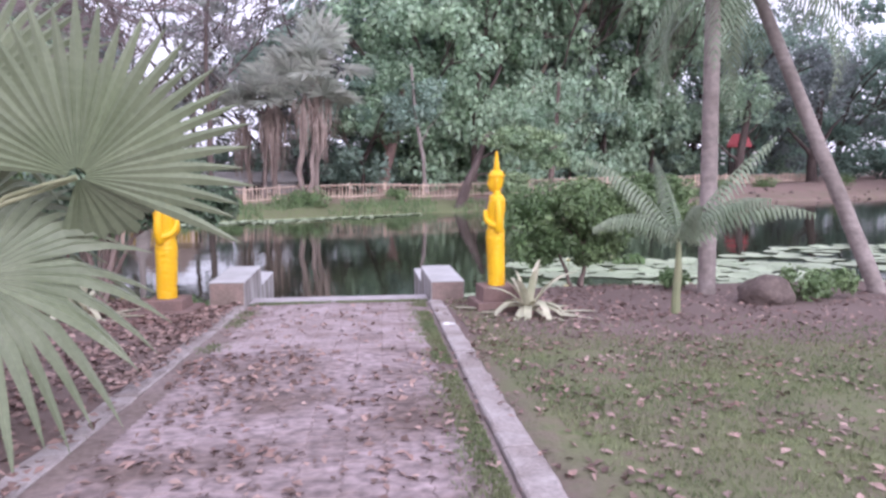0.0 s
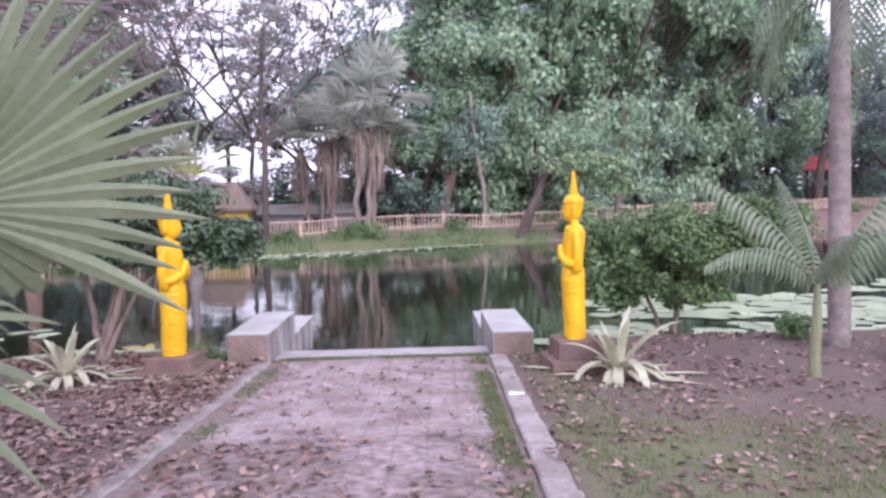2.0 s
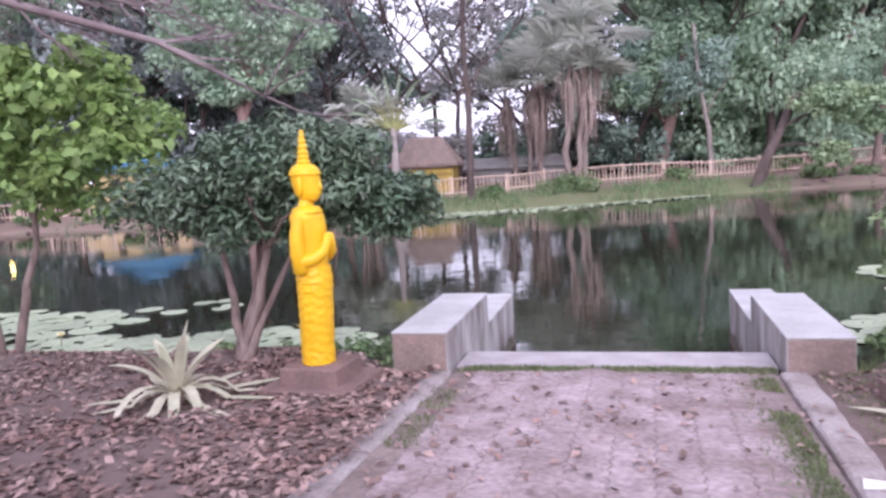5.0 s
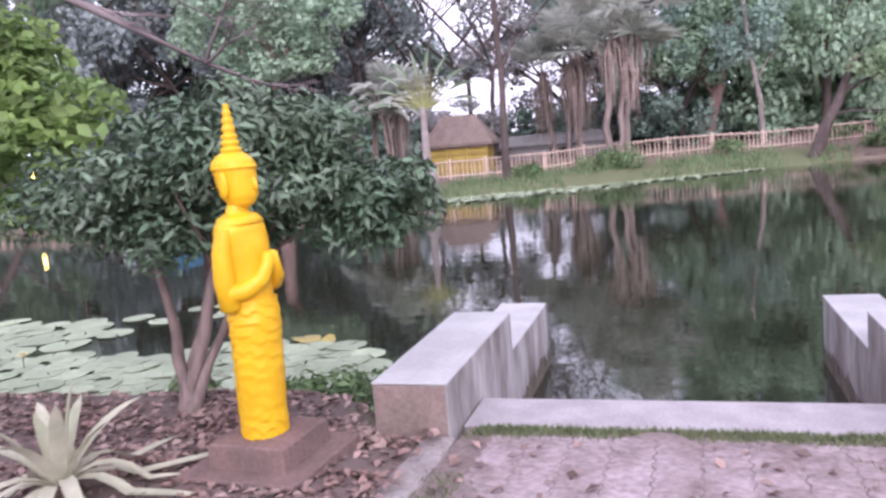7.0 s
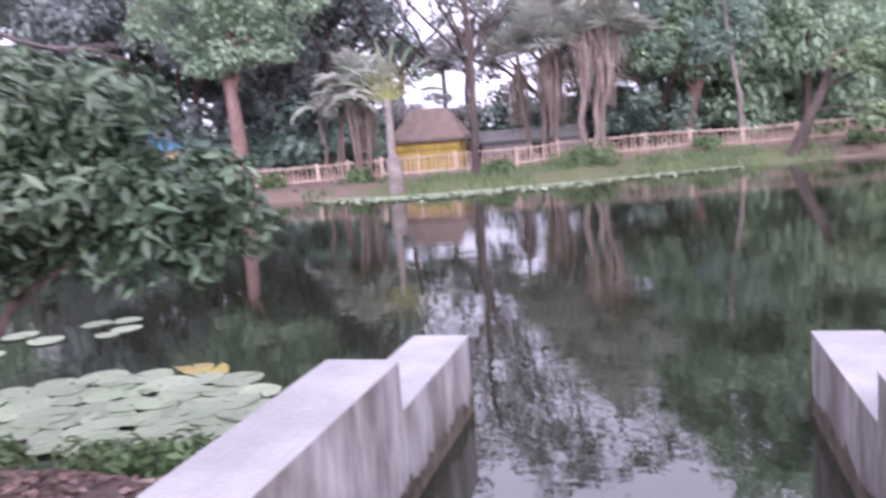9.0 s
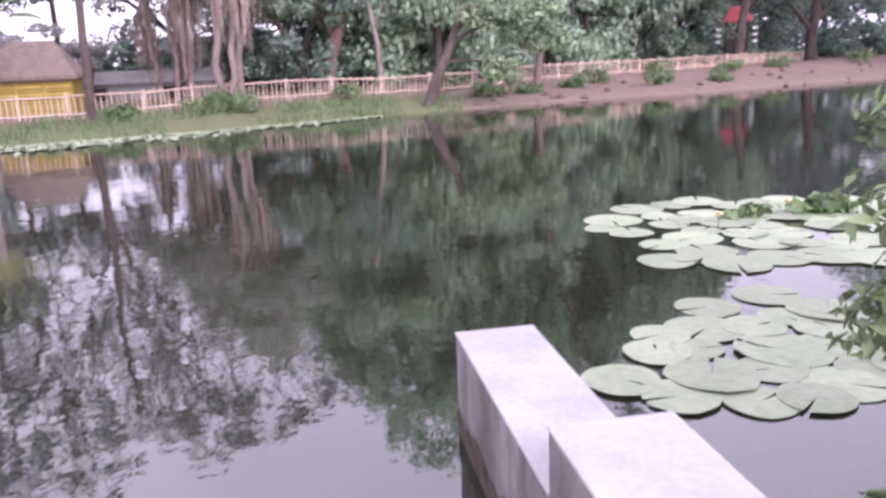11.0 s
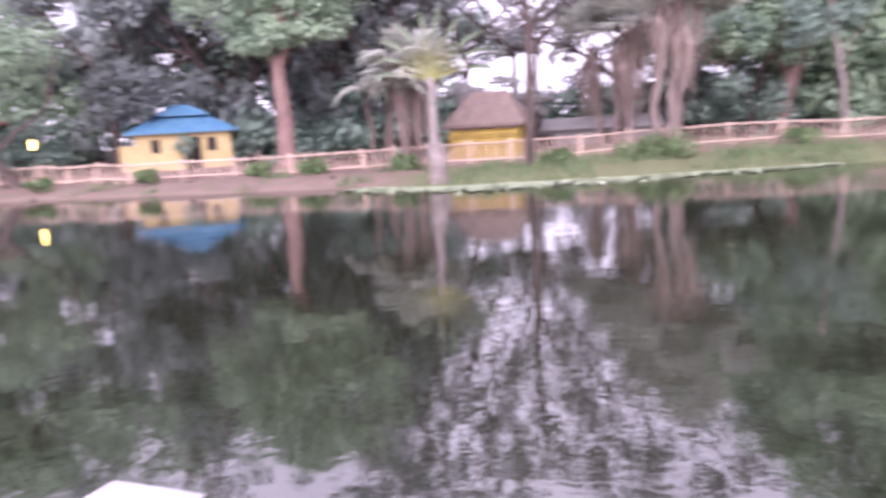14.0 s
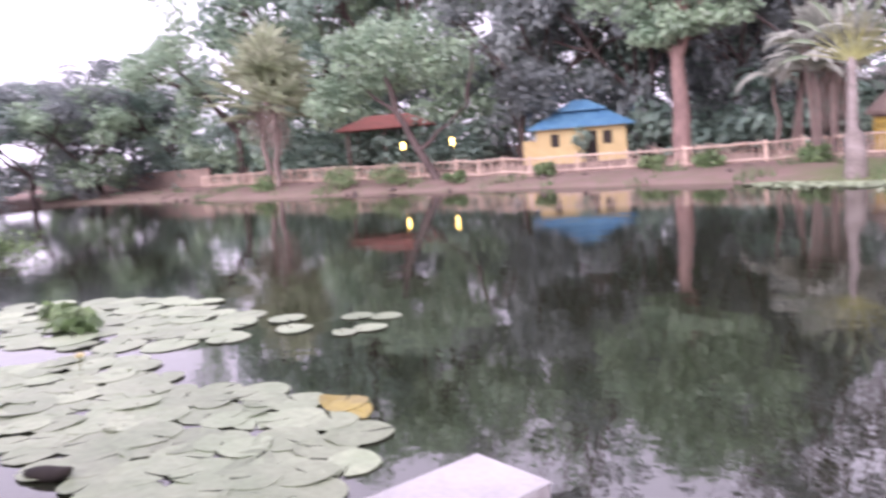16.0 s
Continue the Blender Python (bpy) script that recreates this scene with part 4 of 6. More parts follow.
def make_tree(seed, h, fork, rad, crown_r, per, leaf_size, clump, depth=2, kids=4, spread=0.65, extra=14, low=0.35, lean=(0, 0), keep=1.0):
    """Returns trunk lists, crown lists."""
    r = random.Random(seed)
    V, F, tips = [], [], []
    top = Vector((lean[0], lean[1], fork))
    tube(V, F, bend((0, 0, -0.4), top, 6, 0, r), [rad * (1.25 if i == 0 else 1 - 0.07 * i) for i in range(7)], 10)
    for i in range(kids):
        a = 2 * math.pi * (i + r.uniform(-0.3, 0.3)) / kids
        limbs(V, F, r, top - Vector((0, 0, fork * 0.12 * i / kids)), Vector((math.cos(a) * 0.7, math.sin(a) * 0.7, r.uniform(0.5, 1.1))), (h - fork) * 0.42, rad * 0.55, depth, 0.05, spread, 3, tips)
    g = np.random.default_rng(seed)
    tips = [t for t in tips if r.random() < keep]
    blobs = [(t.x, t.y, min(t.z, h), clump * g.uniform(0.7, 1.25), clump * g.uniform(0.7, 1.25), clump * g.uniform(0.5, 0.9)) for t in tips]
    for _ in range(extra):
        a, q = g.uniform(0, 6.28), crown_r * g.uniform(0.3, 1.0)
        z = fork + (h - fork) * g.uniform(-low, 0.9)
        c = clump * g.uniform(0.7, 1.2)
        blobs.append((lean[0] + q * math.cos(a), lean[1] + q * math.sin(a), z, c, c, c * 0.75))
    return V, F, blob_leaves(blobs, per, leaf_size, g, 0.6)


TREE_MESH = {}
for key, args in {
    "tall": dict(seed=101, h=21, fork=6.5, rad=0.36, crown_r=5.2, per=100, leaf_size=0.46, clump=1.6, extra=50, low=0.35),
    "wide": dict(seed=102, h=18, fork=4.8, rad=0.40, crown_r=6.0, per=100, leaf_size=0.46, clump=1.65, extra=54, low=0.25),
    "dense": dict(seed=103, h=12, fork=2.8, rad=0.28, crown_r=4.2, per=95, leaf_size=0.38, clump=1.25, extra=44, low=0.5),
    "full": dict(seed=105, h=18, fork=4.0, rad=0.36, crown_r=5.2, per=230, leaf_size=0.42, clump=1.5, extra=70, low=0.25),
    "wispy": dict(seed=104, h=25, fork=6.5, rad=0.22, crown_r=4.8, per=54, leaf_size=0.34, clump=0.75, depth=3, extra=14, low=0.05, keep=0.28),
}.items():
    V, F, (lv, lf) = make_tree(**args)
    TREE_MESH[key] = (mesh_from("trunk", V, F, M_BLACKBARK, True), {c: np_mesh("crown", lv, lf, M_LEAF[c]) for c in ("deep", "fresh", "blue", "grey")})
RED_TRUNK = {kk: vv[0].copy() for kk, vv in TREE_MESH.items()}
for me_ in RED_TRUNK.values():
    me_.materials[0] = M_REDBARK

TREE_LABEL = {"deep": "tall deep-green broadleaf tree behind the pond", "fresh": "spreading fresh-green broadleaf tree by the pond", "blue": "dense dark blue-green tree behind the bank", "grey": "thin-leaved grey-mauve tree with open branches"}


def tree(x, y, key, colour, s=1.0, sz=1.0, turn=0, red=False):
    root = thing("tree", TREE_LABEL[colour], "tree", "trees round the pond")
    root.matrix_world = pose(x, y, gz(x, y), 0, 0, turn) @ Matrix.Diagonal((s, s, sz, 1))
    trunk, crowns = TREE_MESH[key]
    part("trunk", RED_TRUNK[key] if red else trunk, None, root)
    part("crown", crowns[colour], None, root)


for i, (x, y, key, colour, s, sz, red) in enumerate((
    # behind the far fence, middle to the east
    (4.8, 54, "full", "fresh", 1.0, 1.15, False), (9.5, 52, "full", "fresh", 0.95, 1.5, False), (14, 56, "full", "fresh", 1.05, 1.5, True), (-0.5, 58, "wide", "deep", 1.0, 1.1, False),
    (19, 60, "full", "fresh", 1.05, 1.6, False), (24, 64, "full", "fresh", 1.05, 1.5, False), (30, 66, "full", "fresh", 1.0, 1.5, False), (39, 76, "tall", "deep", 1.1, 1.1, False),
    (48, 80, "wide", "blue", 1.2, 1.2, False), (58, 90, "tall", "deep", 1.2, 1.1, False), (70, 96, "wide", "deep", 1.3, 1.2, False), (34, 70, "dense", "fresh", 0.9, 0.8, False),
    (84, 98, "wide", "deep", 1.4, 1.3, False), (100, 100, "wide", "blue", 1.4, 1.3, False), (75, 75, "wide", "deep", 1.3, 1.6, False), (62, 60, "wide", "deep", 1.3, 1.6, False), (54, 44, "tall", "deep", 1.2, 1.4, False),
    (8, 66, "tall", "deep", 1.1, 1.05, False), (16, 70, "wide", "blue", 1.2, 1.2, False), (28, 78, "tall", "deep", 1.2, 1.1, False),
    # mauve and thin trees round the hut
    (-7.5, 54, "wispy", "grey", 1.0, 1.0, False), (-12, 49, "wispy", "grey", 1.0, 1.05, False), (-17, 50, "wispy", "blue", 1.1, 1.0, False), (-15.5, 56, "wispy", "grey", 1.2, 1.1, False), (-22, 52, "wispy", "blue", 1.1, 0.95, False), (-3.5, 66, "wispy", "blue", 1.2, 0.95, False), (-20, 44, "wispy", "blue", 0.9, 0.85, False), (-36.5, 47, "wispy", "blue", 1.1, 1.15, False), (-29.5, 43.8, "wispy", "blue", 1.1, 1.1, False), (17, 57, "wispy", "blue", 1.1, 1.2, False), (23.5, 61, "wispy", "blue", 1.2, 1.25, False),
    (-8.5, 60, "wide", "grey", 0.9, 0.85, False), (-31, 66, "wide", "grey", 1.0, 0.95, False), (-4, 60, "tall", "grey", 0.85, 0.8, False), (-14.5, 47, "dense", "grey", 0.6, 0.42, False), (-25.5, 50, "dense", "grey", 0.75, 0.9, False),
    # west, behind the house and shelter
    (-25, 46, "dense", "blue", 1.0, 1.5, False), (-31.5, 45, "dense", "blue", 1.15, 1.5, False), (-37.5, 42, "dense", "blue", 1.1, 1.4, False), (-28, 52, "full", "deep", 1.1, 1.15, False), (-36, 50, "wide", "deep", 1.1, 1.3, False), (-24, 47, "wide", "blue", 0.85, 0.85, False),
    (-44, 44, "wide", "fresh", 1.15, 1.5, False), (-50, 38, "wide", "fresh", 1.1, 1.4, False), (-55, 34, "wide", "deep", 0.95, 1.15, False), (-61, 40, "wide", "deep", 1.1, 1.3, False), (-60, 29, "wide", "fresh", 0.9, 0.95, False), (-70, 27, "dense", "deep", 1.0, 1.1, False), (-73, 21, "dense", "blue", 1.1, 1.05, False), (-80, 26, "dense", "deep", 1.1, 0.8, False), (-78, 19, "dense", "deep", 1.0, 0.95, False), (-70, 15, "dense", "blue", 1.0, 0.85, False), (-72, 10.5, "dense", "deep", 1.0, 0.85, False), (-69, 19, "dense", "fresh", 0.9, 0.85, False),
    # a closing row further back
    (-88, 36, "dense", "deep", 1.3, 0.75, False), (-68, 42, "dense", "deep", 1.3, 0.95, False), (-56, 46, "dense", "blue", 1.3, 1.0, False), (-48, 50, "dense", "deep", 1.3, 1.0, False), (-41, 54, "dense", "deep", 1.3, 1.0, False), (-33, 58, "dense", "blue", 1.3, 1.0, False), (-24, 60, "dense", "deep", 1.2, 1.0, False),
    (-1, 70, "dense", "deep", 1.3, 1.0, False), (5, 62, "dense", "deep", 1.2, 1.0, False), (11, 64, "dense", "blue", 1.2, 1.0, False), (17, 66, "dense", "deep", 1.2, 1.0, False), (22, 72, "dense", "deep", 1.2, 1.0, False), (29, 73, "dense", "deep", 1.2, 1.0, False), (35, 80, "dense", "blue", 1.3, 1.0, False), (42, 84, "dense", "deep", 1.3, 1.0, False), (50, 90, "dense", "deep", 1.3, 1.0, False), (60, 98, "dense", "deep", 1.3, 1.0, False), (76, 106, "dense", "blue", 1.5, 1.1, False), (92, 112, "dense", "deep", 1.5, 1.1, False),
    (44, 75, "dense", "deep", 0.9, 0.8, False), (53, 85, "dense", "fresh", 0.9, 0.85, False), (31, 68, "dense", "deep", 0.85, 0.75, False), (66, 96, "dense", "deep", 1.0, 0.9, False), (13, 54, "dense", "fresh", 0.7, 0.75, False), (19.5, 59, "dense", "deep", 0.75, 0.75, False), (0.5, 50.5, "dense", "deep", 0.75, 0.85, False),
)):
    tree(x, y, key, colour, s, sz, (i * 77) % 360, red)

# dark undergrowth behind the fence
g = np.random.default_rng(70)
for i, (x0, y0, x1, y1, m) in enumerate(((-62, 33, -40, 36, 7), (-27, 43, -18, 47, 4), (0, 57, 26, 70, 9), (28, 70, 60, 92, 9), (-18, 60, -2, 64, 5), (-4, 68, 40, 92, 12), (62, 88, 110, 100, 6), (-80, 32, -60, 34, 5))):
    for j in range(m):
        t = (j + 0.5) / m
        x, y = x0 + (x1 - x0) * t + g.normal(0, 0.6), y0 + (y1 - y0) * t + g.normal(0, 0.8)
        s = g.uniform(1.3, 2.1)
        if i == 0 and j == 0:
            v, f = blob_leaves(clumps(0, 0, 1.3, 2.0, 1.6, 1.1, 22, 0.75, 71), 60, 0.34, np.random.default_rng(72), 0.6)
            UNDER = np_mesh("undergrowth", v, f, M_LEAF["deep"])
        ob = new("undergrowth", UNDER)
        ob.matrix_world = pose(x, y, gz(x, y) - 0.1, 0, 0, g.uniform(0, 360)) @ Matrix.Diagonal((s * 1.2, s * 1.2, s, 1))
        tagged(ob, "dark dense undergrowth behind the fence", "bush", "undergrowth", "stuff")


def special_tree(label, x, y, points, rad, blobs, per, leaf_size, colour, bark, seed, branches=()):
    root = thing("tree", label, "tree", m=pose(x, y, gz(x, y)))
    r = random.Random(seed)
    V, F = [], []
    fine_pts = []
    for p, q in zip(points, points[1:]):
        fine_pts += bend(p, q, 3, 0, r)[:-1]
    fine_pts.append(Vector(points[-1]))
    m = len(fine_pts)
    tube(V, F, fine_pts, [rad * (1.2 if i == 0 else 1 - 0.55 * i / m) for i in range(m)], 10)
    for p, q, w in branches:
        tube(V, F, bend(p, q, 5, 0.1, r), [w * (1 - 0.15 * i) for i in range(6)], 6)
    part("trunk", mesh_from("trunk", V, F, bark, True), bark, root)
    v, f = blob_leaves(blobs, per, leaf_size, np.random.default_rng(seed), 0.6)
    part("crown", np_mesh("crown", v, f, M_LEAF[colour]), M_LEAF[colour], root)


# leaning shore tree, north-east
special_tree("dark leaning shore tree with a low leafy crown over the water", 5.9, 34.6, [(0, 0, -0.5), (0.6, 0.3, 1.2), (1.4, 0.5, 2.8), (2.0, 0.6, 4.4)], 0.3,
             clumps(4.2, -0.2, 3.9, 2.4, 0.9, 0.75, 36, 0.55, 81) + clumps(3.5, -0.4, 1.4, 0.8, 0.5, 0.8, 12, 0.4, 82) + clumps(5.9, 0.2, 2.9, 1.1, 0.7, 0.6, 12, 0.5, 83), 115, 0.24, "bright", M_BLACKBARK, 81,
             [((1.4, 0.5, 2.8), (4.0, 0.2, 3.8), 0.09), ((1.0, 0.4, 1.9), (3.2, 0.0, 1.9), 0.06), ((2.0, 0.6, 4.4), (5.7, 0.4, 4.0), 0.08), ((0.2, 0.6, -0.3), (1.9, 1.3, 3.4), 0.2)])
# leaning tree by the shelter
special_tree("leaning tree with a wide light green crown over the bank", -32.8, 28.2, [(0, 0, -0.3), (-1.2, -0.5, 1.9), (-2.2, -0.9, 3.8), (-3.0, -1.0, 6.0)], 0.27,
             clumps(-3.5, -0.5, 7.2, 6.0, 3.5, 1.9, 60, 1.1, 84) + clumps(-8, -2.0, 5.2, 2.5, 1.5, 1.2, 14, 0.9, 85), 80, 0.36, "fresh", M_BLACKBARK, 84,
             [((-1.0, -0.4, 1.7), (2.6, 0.2, 3.9), 0.15), ((2.6, 0.2, 3.9), (3.2, 0.3, 7.0), 0.10), ((-2.2, -0.9, 3.8), (-6.5, -1.5, 6.5), 0.12)])
# thick reddish trunk by the west fence
special_tree("tall tree with a thick reddish vine-wrapped trunk", -21.0, 34.0, [(0, 0, -0.4), (0.05, 0, 2.2), (-0.1, 0, 4.6), (0.1, 0, 8.0)], 0.50,
             clumps(0, 0.3, 10.4, 6.0, 3.4, 4.2, 120, 1.15, 86) + clumps(0.2, -0.7, 6.4, 3.6, 0.9, 0.5, 18, 0.7, 87), 85, 0.34, "fresh", M_REDBARK, 86,
             [((-0.1, 0, 4.9), (-1.9, 0.5, 8.0), 0.24), ((0, 0, 5.0), (1.7, 0.2, 8.2), 0.22), ((0, 0, 5.2), (0.6, 0.5, 8.5), 0.2)])
# slim dark tree beside the hut
special_tree("slim dark-trunked tree beside the thatched hut", -7.4, 30.2, [(0, 0, -0.3), (0.05, 0, 3.0), (0.0, 0, 6.5), (0.3, 0, 11.0)], 0.18,
             clumps(0.2, 0.3, 9.5, 2.2, 1.8, 3.0, 22, 0.9, 88), 45, 0.3, "grey", M_BLACKBARK, 88, [((0, 0, 4.5), (1.5, 0.2, 8.0), 0.08), ((0, 0, 5.5), (-1.6, 0.2, 9.0), 0.08)])
# thick red trunk behind the fence
special_tree("tall tree with a thick leaning reddish trunk behind the fence", 2.0, 50.0, [(0, 0, -0.4), (0.3, 0, 2.0), (1.0, 0, 4.2), (1.7, 0, 8.0)], 0.52,
             clumps(-1.5, -0.6, 5.6, 2.6, 1.4, 2.0, 40, 0.8, 96) + clumps(2.0, 0.5, 9.0, 4.5, 2.5, 2.2, 50, 1.1, 97), 85, 0.32, "fresh", M_REDBARK, 96, [((0.6, 0, 3.2), (-1.6, -0.3, 6.0), 0.16), ((1.2, 0, 5.0), (3.4, 0.2, 8.0), 0.18)])
# dark round tree against the cottage roof
special_tree("dense dark blue-green tree beside the cottage", -35.6, 37.6, [(0, 0, -0.4), (0.1, 0, 1.6), (0.3, 0, 3.4), (0.5, 0, 5.5)], 0.2,
             clumps(1.2, 0, 5.0, 2.8, 1.3, 1.8, 52, 0.75, 98), 95, 0.28, "blue", M_BLACKBARK, 98, [((0.1, 0, 2.0), (-1.2, 0, 4.2), 0.08), ((0.2, 0, 2.6), (2.0, 0, 4.6), 0.08)])
# slim pale tree by the fence
special_tree("slim pale-trunked tree in front of the bamboo fence", 5.0, 44.5, [(0, 0, -0.3), (-0.2, 0, 2.5), (-0.7, 0, 5.0), (-1.0, 0, 9.0)], 0.17,
             clumps(-0.6, 0.3, 6.5, 2.0, 1.6, 2.4, 18, 0.8, 89), 70, 0.3, "deep", M_GREYBARK, 89, [((-0.4, 0, 3.6), (1.2, 0.2, 5.8), 0.06)])
special_tree("fresh green tree drooping over the red earth bank", 13.0, 40.6, [(0, 0, -0.3), (0.2, -0.2, 2.5), (0.4, -0.4, 5.0), (0.5, -0.4, 8.0)], 0.22,
             clumps(0, -0.6, 6.0, 4.0, 1.6, 2.2, 34, 0.85, 92) + clumps(-2.2, -1.0, 2.6, 0.8, 0.5, 1.4, 8, 0.5, 93) + clumps(1.8, -1.2, 2.4, 0.7, 0.5, 1.4, 8, 0.5, 94), 75, 0.3, "fresh", M_BARK, 92, [((0.2, -0.2, 3.0), (-2.4, -0.8, 5.5), 0.08), ((0.3, -0.3, 3.6), (2.4, -0.9, 5.6), 0.08)])
# dark tree before the kiosk
special_tree("dark shore tree beside a red-roofed kiosk", 36.5, 60.5, [(0, 0, -0.3), (0.2, 0, 2.4), (0.6, 0, 5.0), (1.0, 0, 8.0)], 0.5,
             clumps(0.5, 0.5, 8.5, 3.8, 2.6, 2.4, 34, 1.1, 90), 80, 0.36, "fresh", M_BLACKBARK, 90, [((0.1, 0, 2.0), (-2.6, 0, 4.4), 0.16), ((0.4, 0, 4.0), (3.0, 0, 7.0), 0.16)])
special_tree("dark forked tree on the far east bank", 50, 70, [(0, 0, -0.4), (0.0, 0, 3.0), (0.5, 0, 6.5), (0.8, 0, 10.0)], 0.6,
             clumps(0.5, 0.5, 10, 5.5, 3.5, 3.0, 46, 1.3, 91), 75, 0.42, "blue", M_BLACKBARK, 91, [((0.0, 0, 2.6), (-3.2, 0, 6.0), 0.3), ((0.2, 0, 3.5), (3.6, 0, 7.5), 0.3)])

# bare overhanging boughs
root = thing("bare_tree", "bare grey-brown tree with long overhanging boughs", "tree", m=pose(-9.0, -2.4, gz(-9.0, -2.4)))
r = random.Random(23)
V, F = [], []
tube(V, F, [(0, 0, -0.3), (0.1, 0.1, 1.6), (0.5, 0.4, 3.2)], [0.34, 0.28, 0.22], 10)
part("trunk", mesh_from("trunk", V, F, M_TWIG, True), M_TWIG, root)
for q in ((3.6, 5.3, 3.9), (4.9, 3.7, 3.5), (2.4, 6.9, 4.1), (4.6, 6.6, 4.5), (1.4, 5.9, 5.2), (5.8, 5.2, 4.3), (3.0, 8.6, 4.8), (5.4, 7.6, 5.2), (4.2, 4.6, 4.9), (6.0, 2.9, 2.25), (5.0, 2.6, 3.1)):
    V, F = [], []
    pts = bend((0.5, 0.4, 3.2), q, 6, 0.55, r)
    tube(V, F, pts, [0.10, 0.085, 0.07, 0.055, 0.04, 0.03, 0.012], 7)
    for p in pts[2:]:
        for _ in range(3):
            limbs(V, F, r, p, Vector((r.uniform(0.2, 1.0), r.uniform(-0.5, 0.8), r.uniform(-0.55, 0.45))), r.uniform(0.7, 1.2) * (1.0 if q[2] > 3.4 else 0.35), 0.016, 2, 0.15, 0.55, 3, None, 5)
    part("bough", mesh_from("bough", V, F, M_TWIG, True), M_TWIG, root)

# ---- palms ----
def fan_crown(V, F, top, count, radius, g, low=-0.25):
    """Fan leaves round a palm top, each a stalk with spread fingers."""
    top = Vector(top)
    for i in range(count):
        az, el = g.uniform(0, 6.28), g.uniform(low, 1.45)
        d = Vector((math.cos(az) * math.cos(el), math.sin(az) * math.cos(el), math.sin(el)))
        hub = top + d * radius * g.uniform(0.5, 0.75)
        e = d.cross(Vector((0.1, 0.2, 1))).normalized()
        u = e.cross(d)
        i0 = len(V)
        V += [top - e * 0.02, top + e * 0.02, hub + e * 0.02, hub - e * 0.02]
        F.append((i0, i0 + 1, i0 + 2, i0 + 3))
        for j in range(11):
            t = radians(-105 + 210 * j / 10)
            dd = d * math.cos(t) + e * math.sin(t)
            ln = radius * 0.75 * (0.7 + 0.3 * math.cos(t)) * g.uniform(0.85, 1.1)
            ww = (e * math.cos(t) - d * math.sin(t)) * 0.055 * radius
            tip = hub + dd * ln + Vector((0, 0, -0.16 * ln)) + u * 0.04
            i0 = len(V)
            V += [hub, hub + dd * ln * 0.55 - ww, tip, hub + dd * ln * 0.55 + ww]
            F.append((i0, i0 + 1, i0 + 2, i0 + 3))


def skirt(V, F, top, length, spread, count, g):
    """Dead fronds hanging round the trunk."""
    top = Vector(top)
    for _ in range(count):
        az = g.uniform(0, 6.28)
        d = Vector((math.cos(az), math.sin(az), 0))
        ln = length * g.uniform(0.5, 1.0)
        p = top + Vector((0, 0, g.uniform(-0.5, 0.4)))
        e = Vector((-d.y, d.x, 0)) * g.uniform(0.02, 0.055)
        m1 = p + d * spread * g.uniform(0.5, 1.2) + Vector((0, 0, -ln * 0.35))
        m2 = p + d * spread * g.uniform(0.4, 1.0) + Vector((0, 0, -ln))
        i0 = len(V)
        V += [p - e * 0.4, p + e * 0.4, m1 + e, m1 - e, m2 + e * 0.3, m2 - e * 0.3]
        F += [(i0, i0 + 1, i0 + 2, i0 + 3), (i0 + 3, i0 + 2, i0 + 4, i0 + 5)]


def skirted_palm(x, y, h, rad, radius, seed, skirt_len, dead=90, count=34, lean=(0, 0), leaf=None):
    root = thing("skirted_fan_palm", "tall fan palm with a hanging skirt of dry fronds", "palm", "skirted palms", m=pose(x, y, gz(x, y)))
    g = random.Random(seed)
    V, F = [], []
    tube(V, F, bend((0, 0, -0.3), (lean[0], lean[1], h), 6, 0, g), [rad * 1.25, rad, rad, rad * 0.95, rad * 0.9, rad * 0.9, rad * 0.8], 9)
    part("trunk", mesh_from("trunk", V, F, M_PALMBARK, True), M_PALMBARK, root)
    V, F = [], []
    skirt(V, F, (lean[0], lean[1], h), skirt_len, radius * 0.35, dead, g)
    part("dry_skirt", mesh_from("dry_skirt", V, F, M_DRY), M_DRY, root, "hanging pinkish-brown dead fronds")
    V, F = [], []
    fan_crown(V, F, (lean[0], lean[1], h + 0.2), count, radius, g)
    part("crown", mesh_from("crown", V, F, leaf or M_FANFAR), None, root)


skirted_palm(-5.6, 44.5, 6.6, 0.20, 2.9, 1, 5.4, 90, 22)
skirted_palm(-3.2, 34.1, 5.9, 0.17, 2.5, 2, 3.0, 60, 15, (0.4, 0))
skirted_palm(-2.7, 33.9, 5.0, 0.14, 2.1, 13, 2.8, 45, 11, (0.7, 0))
skirted_palm(-7.4, 46.0, 5.6, 0.15, 2.3, 3, 4.6, 70, 16, (-0.6, 0))
skirted_palm(-6.4, 44.0, 6.0, 0.12, 2.2, 11, 4.6, 50, 14, (0.5, 0))
skirted_palm(-2.2, 34.7, 7.4, 0.17, 2.7, 4, 3.8, 70, 16, (0.3, 0))
skirted_palm(-48.2, 25.5, 5.6, 0.2, 3.4, 5, 3.0, 60, 26, (-0.6, 0), M_FANGREEN)
skirted_palm(-46.4, 25.2, 4.8, 0.17, 2.8, 6, 2.6, 50, 20, (0.5, 0), M_FANGREEN)
skirted_palm(-47.4, 25.8, 7.0, 0.18, 3.0, 14, 3.0, 50, 22, (0.2, 0), M_FANGREEN)
skirted_palm(-13.6, 33.6, 4.2, 0.16, 1.8, 8, 3.2, 70, 22)


